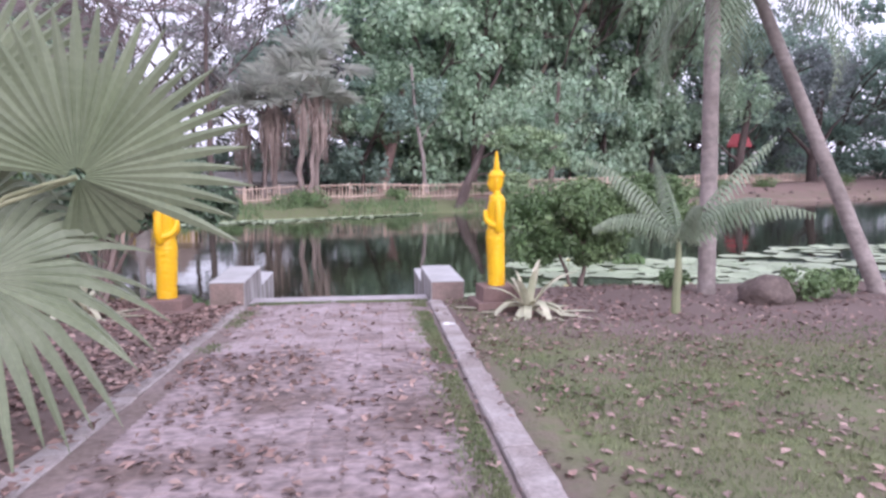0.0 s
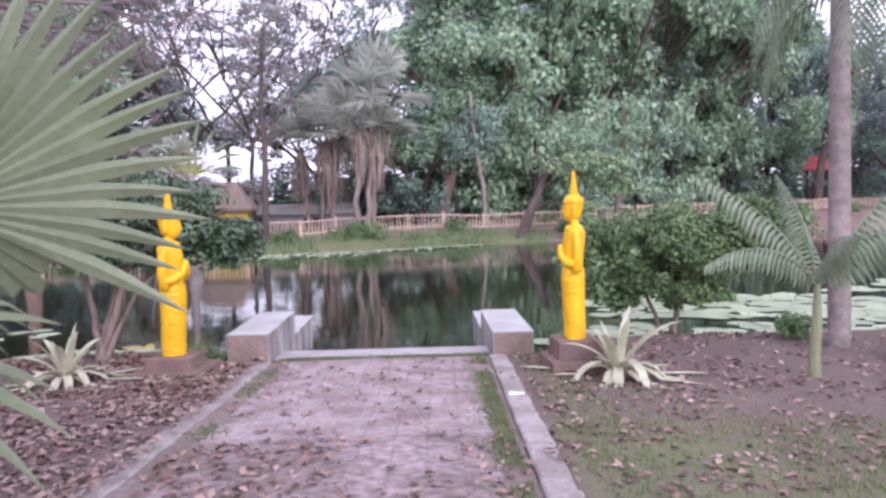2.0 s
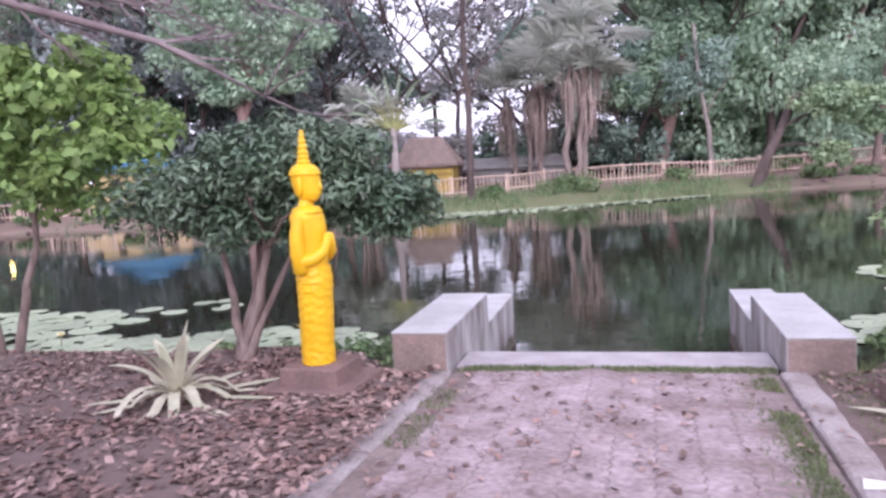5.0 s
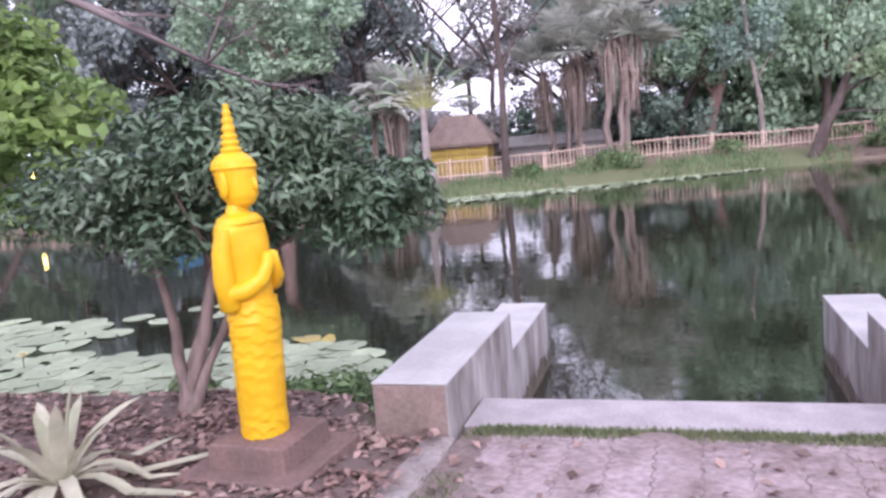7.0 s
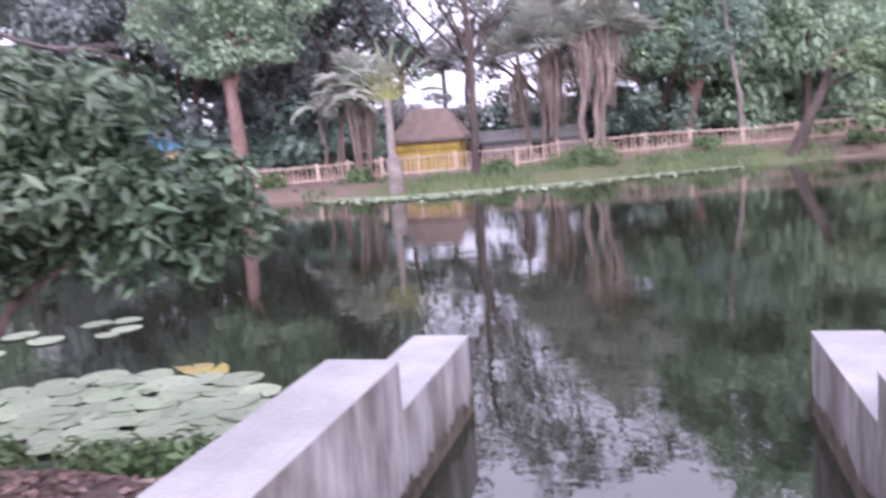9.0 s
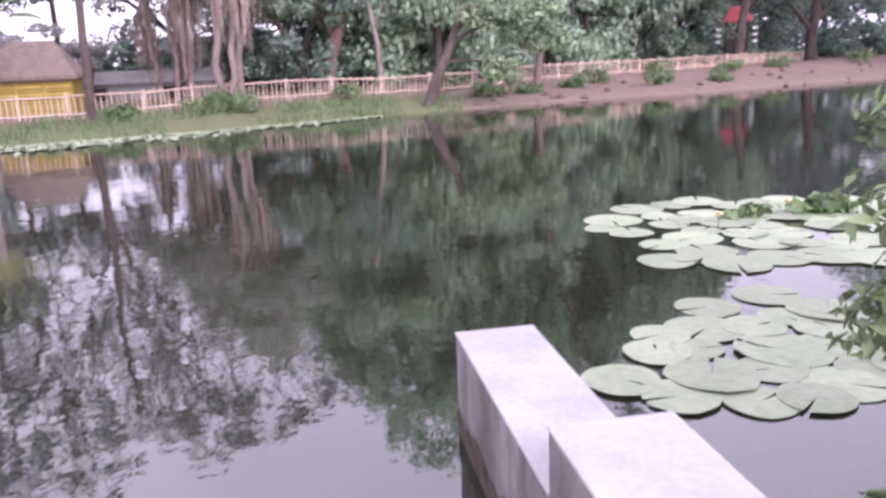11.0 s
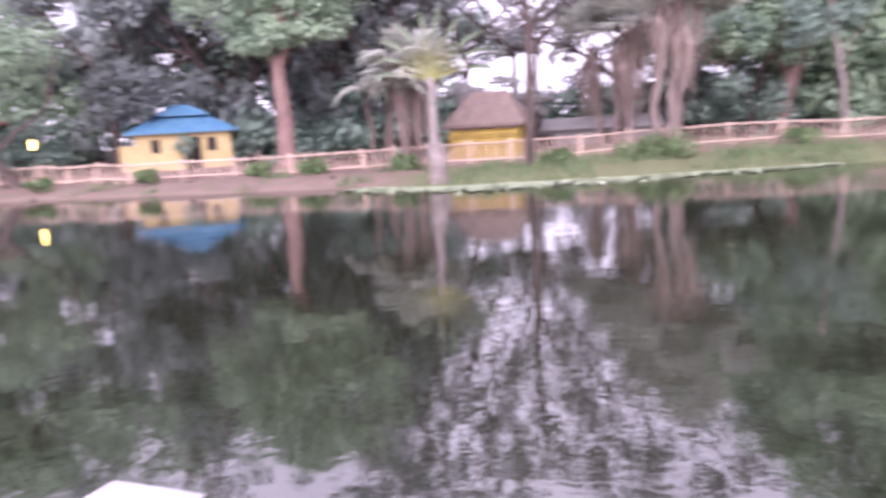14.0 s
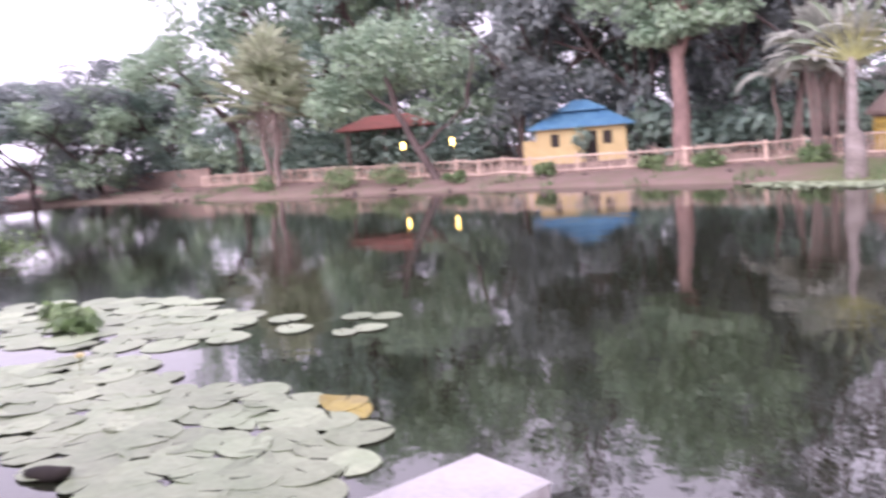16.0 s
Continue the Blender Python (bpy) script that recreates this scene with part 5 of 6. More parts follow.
def tall_palm(label, base, top, rad, fronds, seed):
    x, y = base
    z = gz(x, y)
    root = thing("tall_palm", label, "palm", "tall shore palms", m=pose(x, y, z))
    g = random.Random(seed)
    V, F = [], []
    m = 26
    tp = Vector((top[0] - x, top[1] - y, top[2] - z))
    pts = [Vector((0, 0, -0.2)).lerp(tp, i / m) + Vector((0, 0, 0)) for i in range(m + 1)]
    tube(V, F, pts, [rad * (1.25 if i == 0 else 1 - 0.25 * i / m) * (1 + 0.015 * (i % 2)) for i in range(m + 1)], 12)
    part("trunk", mesh_from("trunk", V, F, M_GREYBARK, True), M_GREYBARK, root)
    for i in range(fronds):
        V, F = [], []
        frond(V, F, tp, i * 6.283 / fronds + g.uniform(-0.2, 0.2), g.uniform(2.3, 3.0), radians(g.uniform(-5, 60)), radians(g.uniform(100, 150)), g, 0.55, 0.03, 26)
        part("frond", mesh_from("frond", V, F, M_COCO), M_COCO, root)


tall_palm("tall palm with a straight grey ringed trunk", (5.15, -0.25), (5.15, -0.2, 5.7), 0.125, 16, 3)
tall_palm("grey palm trunk leaning over the shore", (7.6, -0.6), (6.2, 0.75, 4.6), 0.12, 18, 4)

# traveller's palm at the far shore
px, py = -10.0, 26.9
trav = thing("travellers_palm", "traveller's palm with a pale trunk and yellow-hearted fan", "palm", m=pose(px, py, min(gz(px, py), W) - 0.1))
g = random.Random(12)
V, F = [], []
tube(V, F, [(0, 0, -0.3), (0.05, 0, 0.7), (0.0, 0, 1.55), (-0.05, 0, 1.75), (-0.05, 0, 4.0)], [0.36, 0.33, 0.32, 0.17, 0.12], 12)
part("trunk", mesh_from("trunk", V, F, M_GREYBARK, True), M_GREYBARK, trav, "pale pinkish fibrous trunk")
V, F = [], []
for i in range(19):
    t = radians(-75 + 150 * i / 18)
    d = Vector((math.sin(t), 0.1 * math.sin(i * 2.0), math.cos(t)))
    tube(V, F, [Vector((0, 0, 3.9)), Vector((0, 0, 3.9)) + d * 0.7, Vector((0, 0, 3.9)) + d * 1.5], [0.06, 0.032, 0.014], 5)
part("heart_fan", mesh_from("heart_fan", V, F, M_RAVEN), M_RAVEN, trav, "yellow-green fan of spread stalks")
for i in range(10):
    t = radians(-78 + 156 * i / 9)
    d = Vector((math.sin(t), 0.1 * math.sin(i * 2.0), math.cos(t)))
    V, F = [], []
    p = Vector((0, 0, 3.9)) + d * 1.4
    dd = d.copy()
    for j in range(7):
        w = 0.075 * math.sin(math.pi * (0.12 + 0.85 * j / 6)) * Vector((d.z, 0.3, -d.x))
        V += [p - w, p + Vector((0, 0.04, 0)), p + w]
        p = p + dd * 0.2
        dd = (dd + Vector((0.05 * math.sin(t), 0, -0.14))).normalized()
    for j in range(6):
        s = 3 * j
        F += [(s, s + 1, s + 4, s + 3), (s + 1, s + 2, s + 5, s + 4)]
    part("leaf", mesh_from("leaf", V, F, M_COCO), M_COCO, trav)


def banana(x, y, h, seed, count=9):
    root = thing("banana_plant", "tall grey-green banana-like clump with arching torn leaves", "plant", "bank banana clumps", m=pose(x, y, gz(x, y)))
    g = random.Random(seed)
    for st in range(4):
        V, F = [], []
        tx, ty = g.uniform(-0.9, 0.9), g.uniform(-0.4, 0.4)
        hh = h * g.uniform(0.75, 1.0)
        tube(V, F, bend((tx * 0.5, ty * 0.5, -0.2), (tx, ty, hh), 4, 0, g), [0.11, 0.1, 0.09, 0.07, 0.05], 7)
        part("stem", mesh_from("stem", V, F, M_BARK, True), M_BARK, root)
        for i in range(count):
            V, F = [], []
            az, el, ln = g.uniform(0, 6.28), g.uniform(0.5, 1.3), g.uniform(1.5, 2.3)
            d, e = Vector((math.cos(az), math.sin(az), 0)), Vector((-math.sin(az), math.cos(az), 0))
            p = Vector((tx, ty, hh))
            for j in range(8):
                w = 0.28 * math.sin(math.pi * (0.08 + 0.9 * j / 7)) * g.uniform(0.8, 1.1)
                V += [p - e * w + Vector((0, 0, -w * 0.5)), p, p + e * w + Vector((0, 0, -w * 0.5))]
                p = p + (d * math.cos(el) + Vector((0, 0, 1)) * math.sin(el)) * ln / 7
                el -= g.uniform(0.2, 0.38)
            for j in range(7):
                s = 3 * j
                F += [(s, s + 1, s + 4, s + 3), (s + 1, s + 2, s + 5, s + 4)]
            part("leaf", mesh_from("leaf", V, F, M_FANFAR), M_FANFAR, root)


banana(-13.2, 31.8, 4.6, 3)
banana(-15.4, 33.4, 4.2, 4)

# ---- far bank: fence, hut, house, shelter, kiosk ----
POST = box(bmesh.new(), -0.045, 0.045, -0.045, 0.045, -0.3, 0.98, 0.012, 1)
POST_ME = bpy.data.meshes.new("post")
POST.to_mesh(POST_ME)
POST.free()
POST_ME.materials.append(M_BAMBOO)

PV_, PF_ = [], []
tube(PV_, PF_, [(0, 0, -0.1), (0.01, 0, 0.45), (0, 0, 0.9)], [0.03, 0.027, 0.024], 5)
PICKET_ME = mesh_from("picket", PV_, PF_, M_BAMBOO)


def fence(a, c, seed):
    (xa, ya), (xc, yc) = a, c
    g = random.Random(seed)
    ln = math.hypot(xc - xa, yc - ya)
    root = thing("bamboo_fence", "weathered bamboo picket fence along the bank", "fence", "bank fence lengths")
    m = max(1, round(ln / 2.4))
    ux, uy = (xc - xa) / ln, (yc - ya) / ln
    for i in range(m + 1):
        x, y = xa + (xc - xa) * i / m, ya + (yc - ya) * i / m
        ob = part("post", POST_ME, None, root)
        ob.matrix_world = pose(x, y, gz(x, y), g.uniform(-2, 2), g.uniform(-2, 2), 0)
    for hgt in (0.16, 0.84):
        V, F = [], []
        pts = [(xa + (xc - xa) * i / m, ya + (yc - ya) * i / m - 0.07, gz(xa + (xc - xa) * i / m, ya + (yc - ya) * i / m) + hgt + g.uniform(-0.03, 0.03)) for i in range(m + 1)]
        tube(V, F, pts, [0.036] * (m + 1), 6)
        part("rail", mesh_from("rail", V, F, M_BAMBOO), M_BAMBOO, root)
    cnt = int(ln / 0.21)
    for i in range(cnt):
        t = (i + g.uniform(0.3, 0.7)) / cnt
        x, y = xa + (xc - xa) * t, ya + (yc - ya) * t
        ob = part("picket", PICKET_ME, None, root)
        ob.matrix_world = pose(x, y, gz(x, y), g.uniform(-1, 1), g.uniform(-3, 3), g.uniform(0, 90)) @ Matrix.Diagonal((1, 1, g.uniform(0.93, 1.08), 1))


FENCE = [(-60, 25.5), (-48, 27.0), (-38, 28.0), (-32.5, 29.2), (-26.5, 29.0), (-22, 31.0), (-19.3, 31.6), (-16, 32.6), (-12.4, 32.0), (-8.8, 32.2)]
for i, (a, c) in enumerate(zip(FENCE, FENCE[1:])):
    fence(a, c, i)
FENCE = [(-8.8, 32.2), (-6.3, 34.3), (-2.6, 36.7), (1.8, 38), (6.85, 39), (11.9, 42), (21.1, 48.7), (33.7, 57.2), (52, 74)]
for i, (a, c) in enumerate(zip(FENCE, FENCE[1:])):
    fence(a, c, 20 + i)


def hip_roof(parent, name, w, d, z, rise, ridge, over, material, thick=0.10, label=""):
    bm = bmesh.new()
    a, c = w / 2 + over, d / 2 + over
    e = [bm.verts.new(p) for p in ((-a, -c, z), (a, -c, z), (a, c, z), (-a, c, z))]
    lo = [bm.verts.new((v.co.x, v.co.y, z - thick)) for v in e]
    r0, r1 = bm.verts.new((-ridge / 2, 0, z + rise)), bm.verts.new((ridge / 2, 0, z + rise))
    for f in ((e[0], e[1], r1, r0), (e[1], e[2], r1), (e[2], e[3], r0, r1), (e[3], e[0], r0)):
        bm.faces.new(f)
    for i in range(4):
        bm.faces.new((lo[i], lo[(i + 1) % 4], e[(i + 1) % 4], e[i]))
    bm.faces.new(lo[::-1])
    bmesh.ops.recalc_face_normals(bm, faces=bm.faces)
    return part(name, bm, material, parent, label)


def thatched_hut(x, y, turn):
    root = thing("thatched_hut", "small yellow bamboo-walled hut with a brown thatched hip roof", "hut", m=pose(x, y, gz(x, y) - 0.25, 0, 0, turn))
    w, d, h = 3.45, 3.0, 1.9
    part("wall", box(bmesh.new(), -w / 2 + 0.05, w / 2 - 0.05, -d / 2 + 0.05, d / 2 - 0.05, -0.4, h), M_HUTWALL, root)
    for i in range(11):
        z = 0.08 + i * 0.175
        part("slat", box(bmesh.new(), -w / 2, w / 2, -d / 2 - 0.02, -d / 2 + 0.049, z, z + 0.15, 0.02, 1), M_HUTWALL, root)
    for sx_ in (-1, -0.33, 0.33, 1):
        V, F = [], []
        tube(V, F, [(sx_ * w / 2, -d / 2 - 0.1, -0.3), (sx_ * w / 2, -d / 2 - 0.1, h + 0.1)], [0.055, 0.05], 8)
        part("post", mesh_from("post", V, F, M_HUTWALL), M_HUTWALL, root)
    # dark strip added as painted shade below the eave
    part("eave_shadow_board", box(bmesh.new(), -w / 2 - 0.1, w / 2 + 0.1, -d / 2 - 0.17, -d / 2 - 0.11, h - 0.14, h + 0.02, 0.01, 1), M_BARK, root, "dark board standing in for the shade under the eave")
    hip_roof(root, "roof", w, d, h + 0.12, 1.6, 1.9, 0.32, M_THATCH, 0.16, "thick brown-grey thatch")


thatched_hut(-11.75, 38.6, 5)


shed = thing("long_shed", "long low grey shed with a sheet roof behind the fence", "shed", m=pose(-18, 56, gz(-18, 56), 0, 0, 0))
part("wall", box(bmesh.new(), -13, 13, -1.8, 1.8, -0.4, 1.15, 0.02, 1), M_SHED, shed)
# near-black panels on the closed wall paint the shade inside the openings
for dx in (-9, -4.5, 0.5, 5, 9.5):
    part("opening", box(bmesh.new(), dx - 0.6, dx + 0.6, -1.83, -1.7, 0.1, 0.9, 0.01, 1), M_DARK, shed, "near-black panel for a shaded opening")
hip_roof(shed, "roof", 26, 3.6, 1.2, 0.8, 25, 0.3, M_SHED, 0.08, "weathered grey sheet roof")


def blue_house(x, y, turn):
    root = thing("cottage", "cream cottage with a two-tier blue sheet roof", "house", m=pose(x, y, gz(x, y), 0, 0, turn))
    w, d, h = 5.5, 4.0, 2.15
    part("wall", box(bmesh.new(), -w / 2, w / 2, -d / 2, d / 2, -0.5, h, 0.02, 1), M_CREAM, root)
    part("porch_wall", box(bmesh.new(), -w / 2 - 0.9, -w / 2 - 0.02, -d / 2 + 0.5, d / 2, -0.5, 1.5, 0.02, 1), M_CREAM, root, "lower side wall of the porch")
    for wx, ww in ((-1.6, 0.5), (1.6, 0.55)):
        win = part("window", box(bmesh.new(), wx - ww / 2, wx + ww / 2, -d / 2 - 0.03, -d / 2 + 0.05, 1.0, 1.8, 0.01, 1), M_DARK, root, "small dark window")
        fr = bmesh.new()
        box(fr, wx - ww / 2 - 0.06, wx + ww / 2 + 0.06, -d / 2 - 0.05, -d / 2 - 0.004, 0.93, 1.0)
        box(fr, wx - ww / 2 - 0.06, wx + ww / 2 + 0.06, -d / 2 - 0.05, -d / 2 - 0.004, 1.8, 1.86)
        part("window_frame", fr, M_CREAM, win)
    # doorway is a near-black panel, its inner shade put into the colour
    part("door", box(bmesh.new(), 0.2, 0.95, -d / 2 - 0.04, -d / 2 + 0.05, -0.2, 1.85, 0.01, 1), M_DARK, root, "near-black panel for the shaded doorway")
    roof = hip_roof(root, "roof", w, d, h + 0.04, 1.15, 2.6, 0.5, M_BLUE, 0.07, "blue lower roof")
    hip_roof(root, "top_roof", 2.9, 1.5, h + 1.10, 0.62, 0.9, 0.18, M_BLUE, 0.06, "small blue upper roof")
    for i in range(31):
        t = -1 + 2 * i / 30
        a = t * (w / 2 + 0.5)
        V, F = [], []
        tube(V, F, [(a, -d / 2 - 0.5, h + 0.05), (t * 1.3 if abs(t) < 1 else a, 0, h + 1.2)], [0.028, 0.02], 4)
        part("roof_rib", mesh_from("roof_rib", V, F, M_BLUE), M_BLUE, roof)


blue_house(-32.2, 39.7, 40)
leafy_shrub("house_creeper", "dark creeper bush by the cottage door", -30.4, 37.6, gz(-30.4, 37.6), [(0, 0, 1.2, 0.05)], clumps(0, 0, 1.3, 0.5, 0.3, 0.9, 10, 0.38, 95), 70, 0.2, M_LEAF["deep"], 95)


def shelter(x, y, turn):
    root = thing("garden_shelter", "open garden shelter with a faded red hip roof", "shelter", m=pose(x, y, gz(x, y), 0, 0, turn))
    for sx_ in (-2.7, 0, 2.7):
        for sy_ in (-1.4, 1.4):
            part("post", box(bmesh.new(), sx_ - 0.09, sx_ + 0.09, sy_ - 0.09, sy_ + 0.09, -0.4, 3.25, 0.01, 1), M_BARK, root)
    hip_roof(root, "roof", 6.0, 3.4, 3.3, 0.95, 3.0, 0.45, M_RED, 0.10, "faded red roof sheet")
    part("bench", box(bmesh.new(), -2.4, 2.4, 0.9, 1.3, 0.36, 0.44, 0.01, 1), M_BARK, root)


shelter(-45.5, 34.0, 42)
bm = box(bmesh.new(), -13, 13, -0.12, 0.12, -0.4, 1.35, 0.02, 1)
solid("garden_wall", bm, M_WALL, "old reddish-brown boundary wall behind the shelter", "wall", m=pose(-50, 36.5, gz(-50, 36.5), 0, 0, 30))
bm = box(bmesh.new(), -12, 12, -0.12, 0.12, -0.4, 1.5, 0.02, 1)
solid("garden_wall", bm, M_WALL, "old reddish-brown boundary wall among the trees", "wall", m=pose(-74, 25, gz(-74, 25), 0, 0, 10))


def kiosk(x, y, turn):
    root = thing("kiosk", "small kiosk with a bright red roof and striped posts", "kiosk", m=pose(x, y, gz(x, y), 0, 0, turn))
    hip_roof(root, "roof", 2.0, 1.8, 3.9, 1.1, 1.3, 0.15, M_BRIGHTRED, 0.25, "bright red roof")
    for sx_ in (-1.5, 1.5):
        p = part("post", box(bmesh.new(), sx_ * 0.6 - 0.12, sx_ * 0.6 + 0.12, -0.12, 0.12, -0.3, 4.0), M_DARK, root)
        for i in range(3):
            part("stripe", box(bmesh.new(), sx_ * 1.0 - 0.2, sx_ * 1.0 + 0.2, -0.16, -0.10, 1.9 + i * 0.55, 2.1 + i * 0.55), M_WHITE, p, "white slanted stripe")
    part("body", box(bmesh.new(), -0.9, 0.9, -0.6, 0.8, -0.3, 2.2, 0.02, 1), M_DARK, root)


kiosk(38.2, 63.6, -28)


def lamp_post(x, y, z):
    root = thing("garden_lamp", "lit warm yellow garden lamp on a thin post", "lamp", "garden lamps", m=pose(x, y, gz(x, y)))
    h = z - gz(x, y)
    V, F = [], []
    tube(V, F, [(0, 0, -0.2), (0, 0, h)], [0.035, 0.03], 8)
    part("post", mesh_from("post", V, F, M_DARK), M_DARK, root)
    V, F = [], []
    tube(V, F, [(0, 0, h), (0, 0, h + 0.08), (0, 0, h + 0.42), (0, 0, h + 0.5)], [0.04, 0.095, 0.095, 0.04], 12)
    part("lantern", mesh_from("lantern", V, F, M_LAMP), M_LAMP, root, "glowing yellow lantern")


lamp_post(-39.5, 30.8, 1.7)
lamp_post(-36.0, 32.0, 1.7)

# ---- grass and litter ----
def tufts(name, xs, ys, zs, height, width, material, g, label):
    m = len(xs)
    a = g.uniform(0, 6.28, m)
    h = height * g.uniform(0.5, 1.4, m)
    lean = g.normal(0, 0.35, (m, 2)) * h[:, None]
    p = np.stack([xs, ys, zs], 1)
    w = np.stack([np.cos(a), np.sin(a), np.zeros(m)], 1) * width
    tip = p + np.concatenate([lean, h[:, None]], 1)
    v = np.stack([p - w, p + w, tip], 1).reshape(-1, 3)
    return tagged(new(name, np_mesh(name, v, np.arange(3 * m).reshape(-1, 3), material)), label, "grass", kind="stuff")


g = np.random.default_rng(90)


def noise_keep(xs, ys, scale, level):
    return np.array([noise.noise((x * scale, y * scale, 3.0)) > level for x, y in zip(xs, ys)])


def lawn_points(m, x0, x1, y0, y1, scale, level):
    xs, ys = g.uniform(x0, x1, m), g.uniform(y0, y1, m)
    keep = noise_keep(xs, ys, scale, level) | (g.uniform(0, 1, m) < 0.3)
    return xs[keep], ys[keep]


xs1, ys1 = lawn_points(125000, 1.5, 9.0, -11.5, -1.0, 0.55, -0.16)
k1 = g.uniform(0, 1, len(xs1)) < np.clip((-1.0 - ys1 - 0.25 * xs1) / 3.0, 0, 1)
xs1, ys1 = xs1[k1], ys1[k1]
xs2 = 1.16 + 0.022 * (ys2 := g.uniform(-9.0, -0.3, 11000)) - np.abs(g.normal(0, 0.11, 11000))
k2 = noise_keep(xs2, ys2, 1.6, -0.2)
xs3, ys3 = g.uniform(-1.2, 1.2, 4200), -np.abs(g.normal(0.06, 0.06, 4200))
k3 = noise_keep(xs3, ys3, 2.0, -0.15)
xs4, ys4 = g.uniform(1.42, 1.9, 2600), g.uniform(-6, -0.2, 2600)
xs5, ys5 = -1.12 + g.normal(0, 0.08, 1800), g.uniform(-4.0, -0.2, 1800)
k5 = noise_keep(xs5, ys5, 1.5, 0.05)
xs = np.concatenate([xs2[k2], xs3[k3], xs5[k5]])
ys = np.concatenate([ys2[k2], ys3[k3], ys5[k5]])
tufts("kerb_grass", xs, ys, slope(ys) - 0.012, 0.034, 0.006, M_GRASS, g, "strip of green grass growing along the kerb and threshold")
xs = np.concatenate([xs1, xs4])
ys = np.concatenate([ys1, ys4])
on = np.abs(xs - 0.021 * ys) < 1.2
zs = np.where(on, slope(ys) - 0.02, land(xs, ys) - 0.005)
tufts("grass", xs, ys, zs, 0.034, 0.006, M_GRASS, g, "short patchy worn grass beside the path")
xs, ys = g.uniform(-9, 10, 9000), g.uniform(0.6, 2.4, 9000)
d = pond_distance(xs, ys)
keep = (d > -0.05) & (d < 0.55) & (np.abs(xs) > 1.75)
tufts("shore_grass", xs[keep], ys[keep], land(xs[keep], ys[keep]) - 0.01, 0.16, 0.008, M_GRASS, g, "ragged green grass along the near shore")
xs, ys = g.uniform(-66, 14, 60000), g.uniform(18, 48, 60000)
d = pond_distance(xs, ys)
keep = (d > 0.0) & (d < 5.0) & noise_keep(xs, ys, 0.22, -0.08) & ((np.abs(xs + 2) < 9.5) | noise_keep(xs, ys, 0.4, 0.22))
tufts("bank_grass", xs[keep], ys[keep], land(xs[keep], ys[keep]) - 0.02, 0.38, 0.03, M_REED, g, "green grass on the far bank")
for x, y, s, sd in ((-34.5, 26.0, 1.5, 1), (-37.5, 24.6, 1.6, 2), (-25.5, 5.0, 1.6, 3), (-28, 5.6, 1.8, 4), (-17.5, 30.6, 0.9, 5), (-3.4, 33.4, 1.2, 6), (-6.6, 31.2, 0.8, 7), (12, 38.6, 0.8, 8), (-22, 4.4, 1.2, 9), (-2.6, 33.2, 1.3, 10), (17, 42.5, 1.1, 11), (9.5, 37.3, 1.0, 12), (22, 44.5, 1.2, 13), (28, 47, 1.0, 14), (34, 50.5, 1.2, 15), (43, 54, 1.3, 16), (15.2, 40.5, 1.0, 24), (25, 42.5, 0.9, 25), (20, 40.5, 0.8, 26), (-13, 31.0, 0.9, 17), (-20.5, 31.0, 0.8, 18), (-24.5, 28.2, 0.8, 19), (-29.5, 26.6, 0.8, 20), (-44, 23.0, 1.2, 21), (2.5, 37.2, 0.8, 22), (8.2, 40.2, 1.0, 23)):
    leafy_shrub("bank_bush", "low green bush on the pond bank", x, y, gz(x, y), [(0.1, 0, 0.5, 0.03)], clumps(0, 0, s * 0.35, s * 0.9, s * 0.6, s * 0.3, 12, s * 0.4, 200 + sd), 60, 0.2, M_LEAF["shrub"], 200 + sd)

m = 1500
xs = np.where(g.uniform(0, 1, m) < 0.5, g.uniform(8, 62, m), g.uniform(-62, -14, m))
ys = g.uniform(18, 80, m * 1)
d = pond_distance(xs, ys)
keep = (d > 0.0) & (d < 5.5) & (ys > 15)
xs, ys = xs[keep], ys[keep]
m = len(xs)
oct_v = np.array([(1, 0, 0), (0, 1, 0), (-1, 0, 0), (0, -1, 0), (0, 0, 0.7), (0, 0, -0.7)], float)
oct_f = np.array([(0, 1, 4), (1, 2, 4), (2, 3, 4), (3, 0, 4), (1, 0, 5), (2, 1, 5), (3, 2, 5), (0, 3, 5)])
size = g.uniform(0.08, 0.3, m)[:, None, None]
v = oct_v[None] * size * g.uniform(0.6, 1.3, (m, 6, 1)) + np.stack([xs, ys, land(xs, ys)], 1)[:, None]
f = (oct_f[None] + np.arange(m)[:, None, None] * 6).reshape(-1, 3)
tagged(new("rubble", np_mesh("rubble", v.reshape(-1, 3), f, M_ROCK)), "scattered brown stones and clods on the far bank", "stones", kind="stuff")
m = 40000
xs = np.where(g.uniform(0, 1, m) < 0.66, -1.3 - np.abs(g.normal(0, 3.6, m)), -1.2 + np.abs(g.normal(0, 4.8, m)))
ys = 1.0 - np.abs(g.normal(0, 6.2, m))
keep = (xs < -1.3) | (g.uniform(0, 1, m) < np.where(xs > 1.4, 0.8, np.where(ys < -3.5, np.where(xs < -0.2, 1.0, 0.55), 0.15)))
keep &= noise_keep(xs, ys, 1.1, -0.12) | (g.uniform(0, 1, m) < 0.3)
keep &= (pond_distance(xs, ys) > 0.1) & ~((np.abs(xs) < 1.75) & (ys > -0.25))
xs, ys = xs[keep], ys[keep]
on = np.abs(xs - 0.021 * ys) < 1.4
zs = np.where(on, slope(ys) + 0.045 * (np.abs(xs) > 1.2), land(xs, ys)) + 0.014
v, f = leaves(np.stack([xs, ys, zs], 1), np.tile([0, 0, 2.2], (len(xs), 1)), 0.07, g, 0.55)
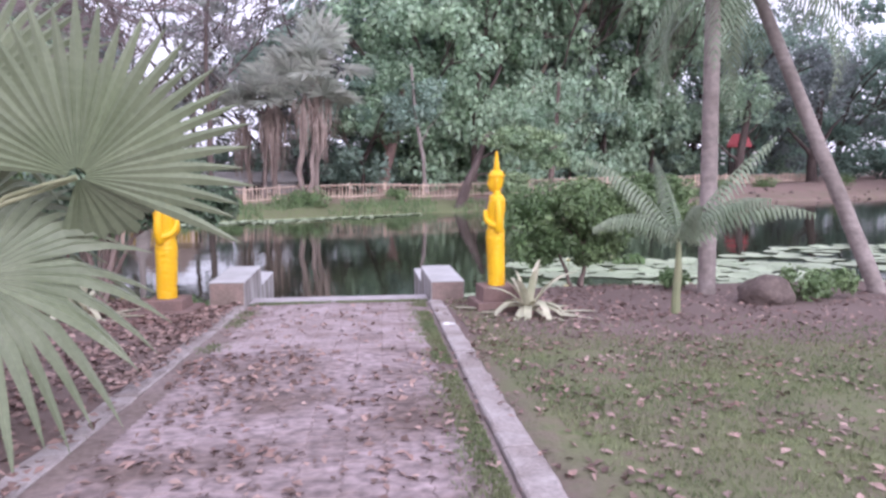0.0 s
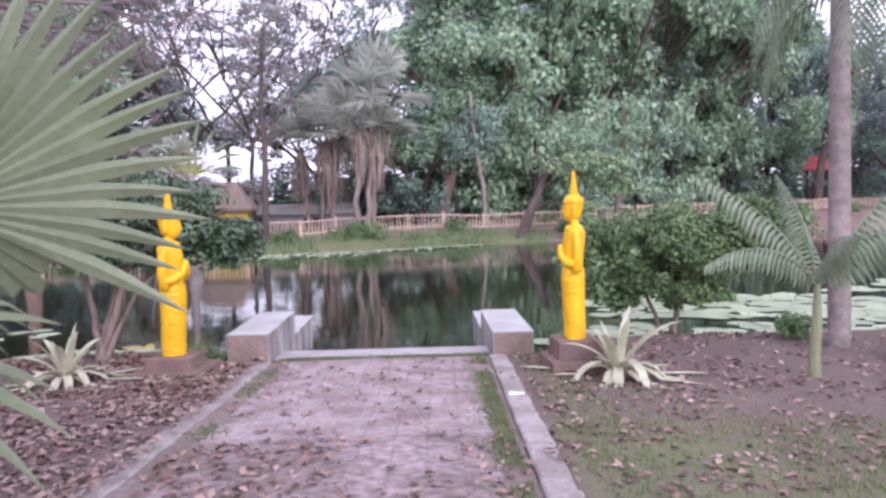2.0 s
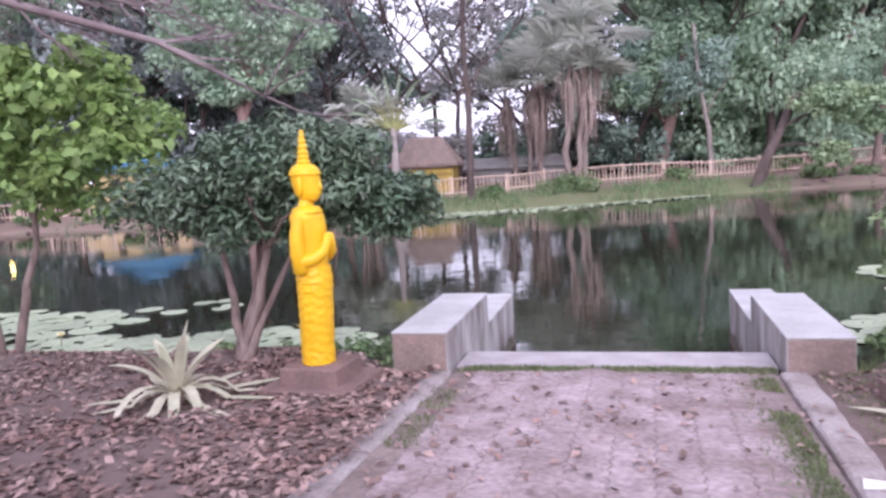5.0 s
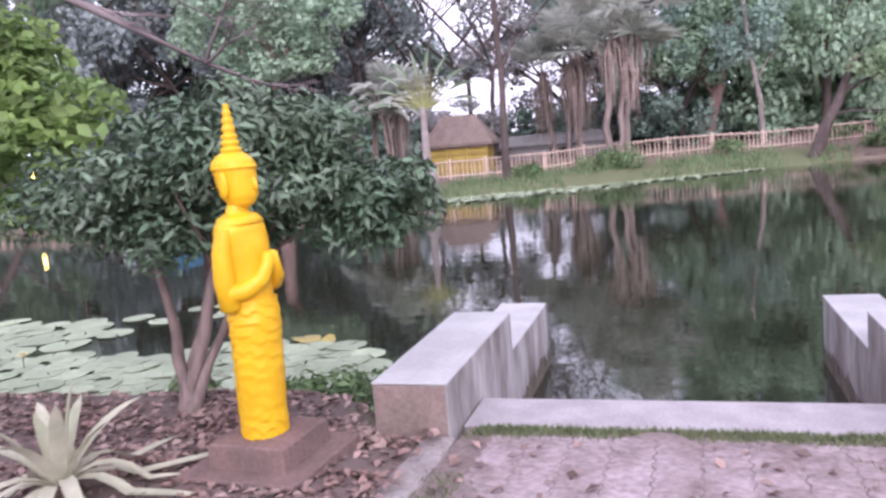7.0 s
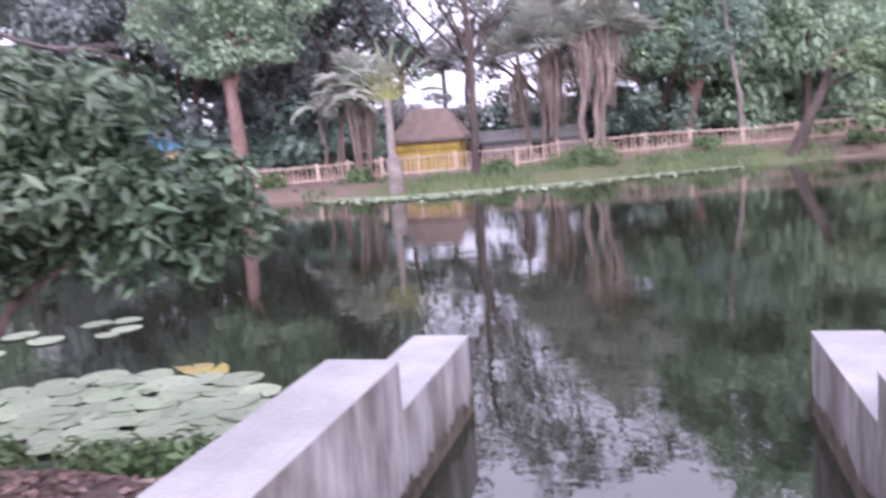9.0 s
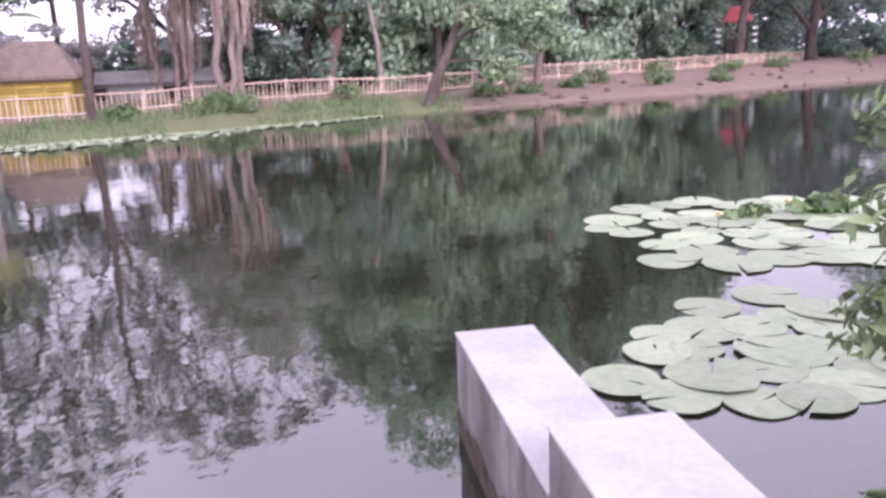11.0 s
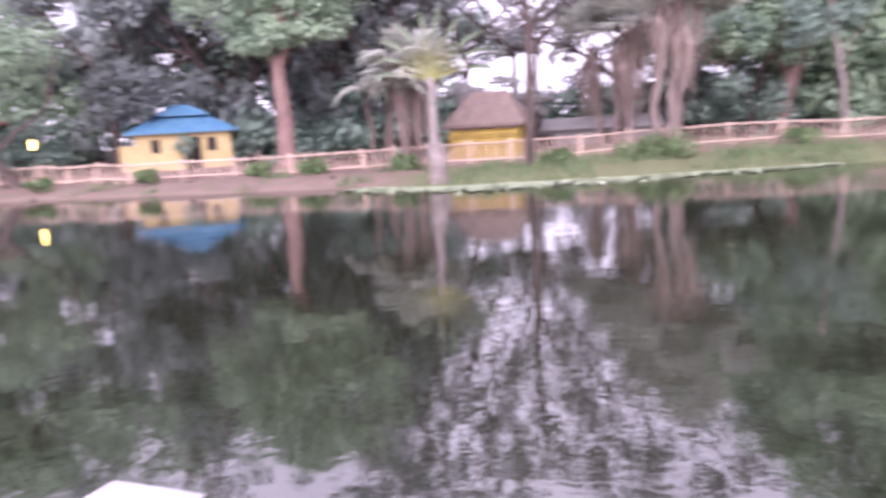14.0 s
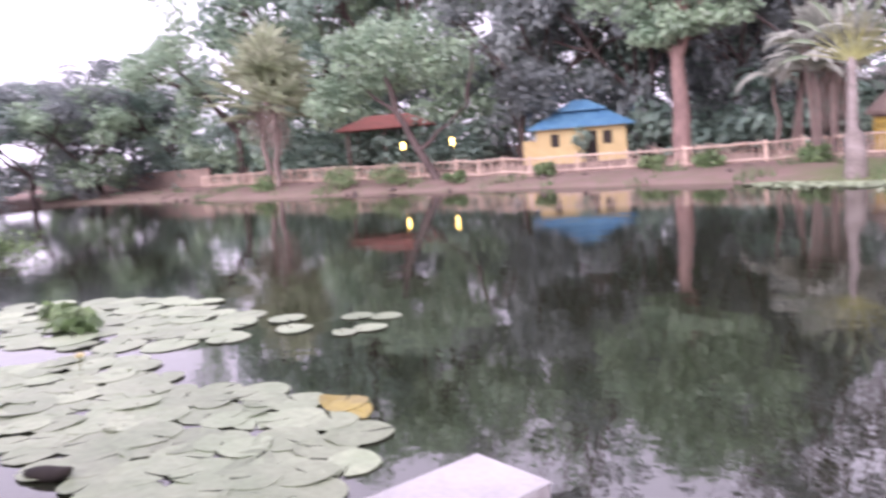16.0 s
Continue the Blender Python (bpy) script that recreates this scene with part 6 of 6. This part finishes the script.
tagged(new("leaf_litter", np_mesh("leaf_litter", v, f, M_LITTER)), "scattered dry brown fallen leaves", "leaf litter", kind="stuff")

# ---- path of interlocking pavers ----
path = thing("path", "dusty pink interlocking paver path leading to the landing", "path", kind="structure")
V, F = [], []
rows = 30
for i in range(rows + 1):
    y = -0.01 - 40 * (i / rows) ** 2
    V += [(-1.2 + 0.02 * y, y, float(slope(y)) - 0.006), (1.2 + 0.022 * y, y, float(slope(y)) - 0.006)]
for i in range(rows):
    F.append((2 * i, 2 * i + 1, 2 * i + 3, 2 * i + 2))
part("path_bed", mesh_from("path_bed", V, F, M_BED), M_BED, path, "dirt filled joints")
PL, PW = 0.225, 0.1125
OUT = [(0, 0), (0.25, 0.16), (0.75, -0.16), (1, 0), (1.05, 0.33), (0.95, 0.66), (1, 1), (0.75, 0.84), (0.25, 1.16), (0, 1), (-0.05, 0.66), (0.05, 0.33)]


def paver_geo(h0, h1):
    ring = [((a - 0.5) * PL, (c - 0.5) * PW) for a, c in OUT]
    V = [(x * 0.975, y * 0.955, h0) for x, y in ring] + [(x * 0.97, y * 0.95, h1 - 0.004) for x, y in ring] + [(x * 0.93, y * 0.88, h1) for x, y in ring]
    m = len(ring)
    F = [(i, (i + 1) % m, m + (i + 1) % m, m + i) for i in range(m)] + [(m + i, m + (i + 1) % m, 2 * m + (i + 1) % m, 2 * m + i) for i in range(m)] + [tuple(range(2 * m, 3 * m))]
    return V, F


PV, PF = paver_geo(-0.03, 0.0)
PAVER_ME = mesh_from("paver", PV, PF, M_PAVER)
r = random.Random(31)
BV, BF = [], []
tilt_x = math.degrees(math.atan(-0.037))
j = 0
y = -0.20
while y > -12.5:
    half = 1.2 - 0.11
    cols = int(2 * half / PL)
    for i in range(cols):
        x = 0.021 * y - (cols - 1) * PL / 2 + i * PL
        z = float(slope(y)) + r.uniform(-0.004, 0.003)
        m = pose(x, y, z, tilt_x + r.uniform(-0.7, 0.7), r.uniform(-0.7, 0.7), 0)
        if y > -3.45:
            ob = part("paver", PAVER_ME, None, path)
            ob.matrix_world = m
        else:
            q = len(BV)
            BV += [m @ Vector(v) for v in PV]
            BF += [tuple(q + t for t in f) for f in PF]
    y -= PW
ob = part("worn_pavers", mesh_from("worn_pavers", BV, BF, M_PAVER_FAR), M_PAVER_FAR, path, "dirt-covered pavers")
ob["kind"] = "stuff"
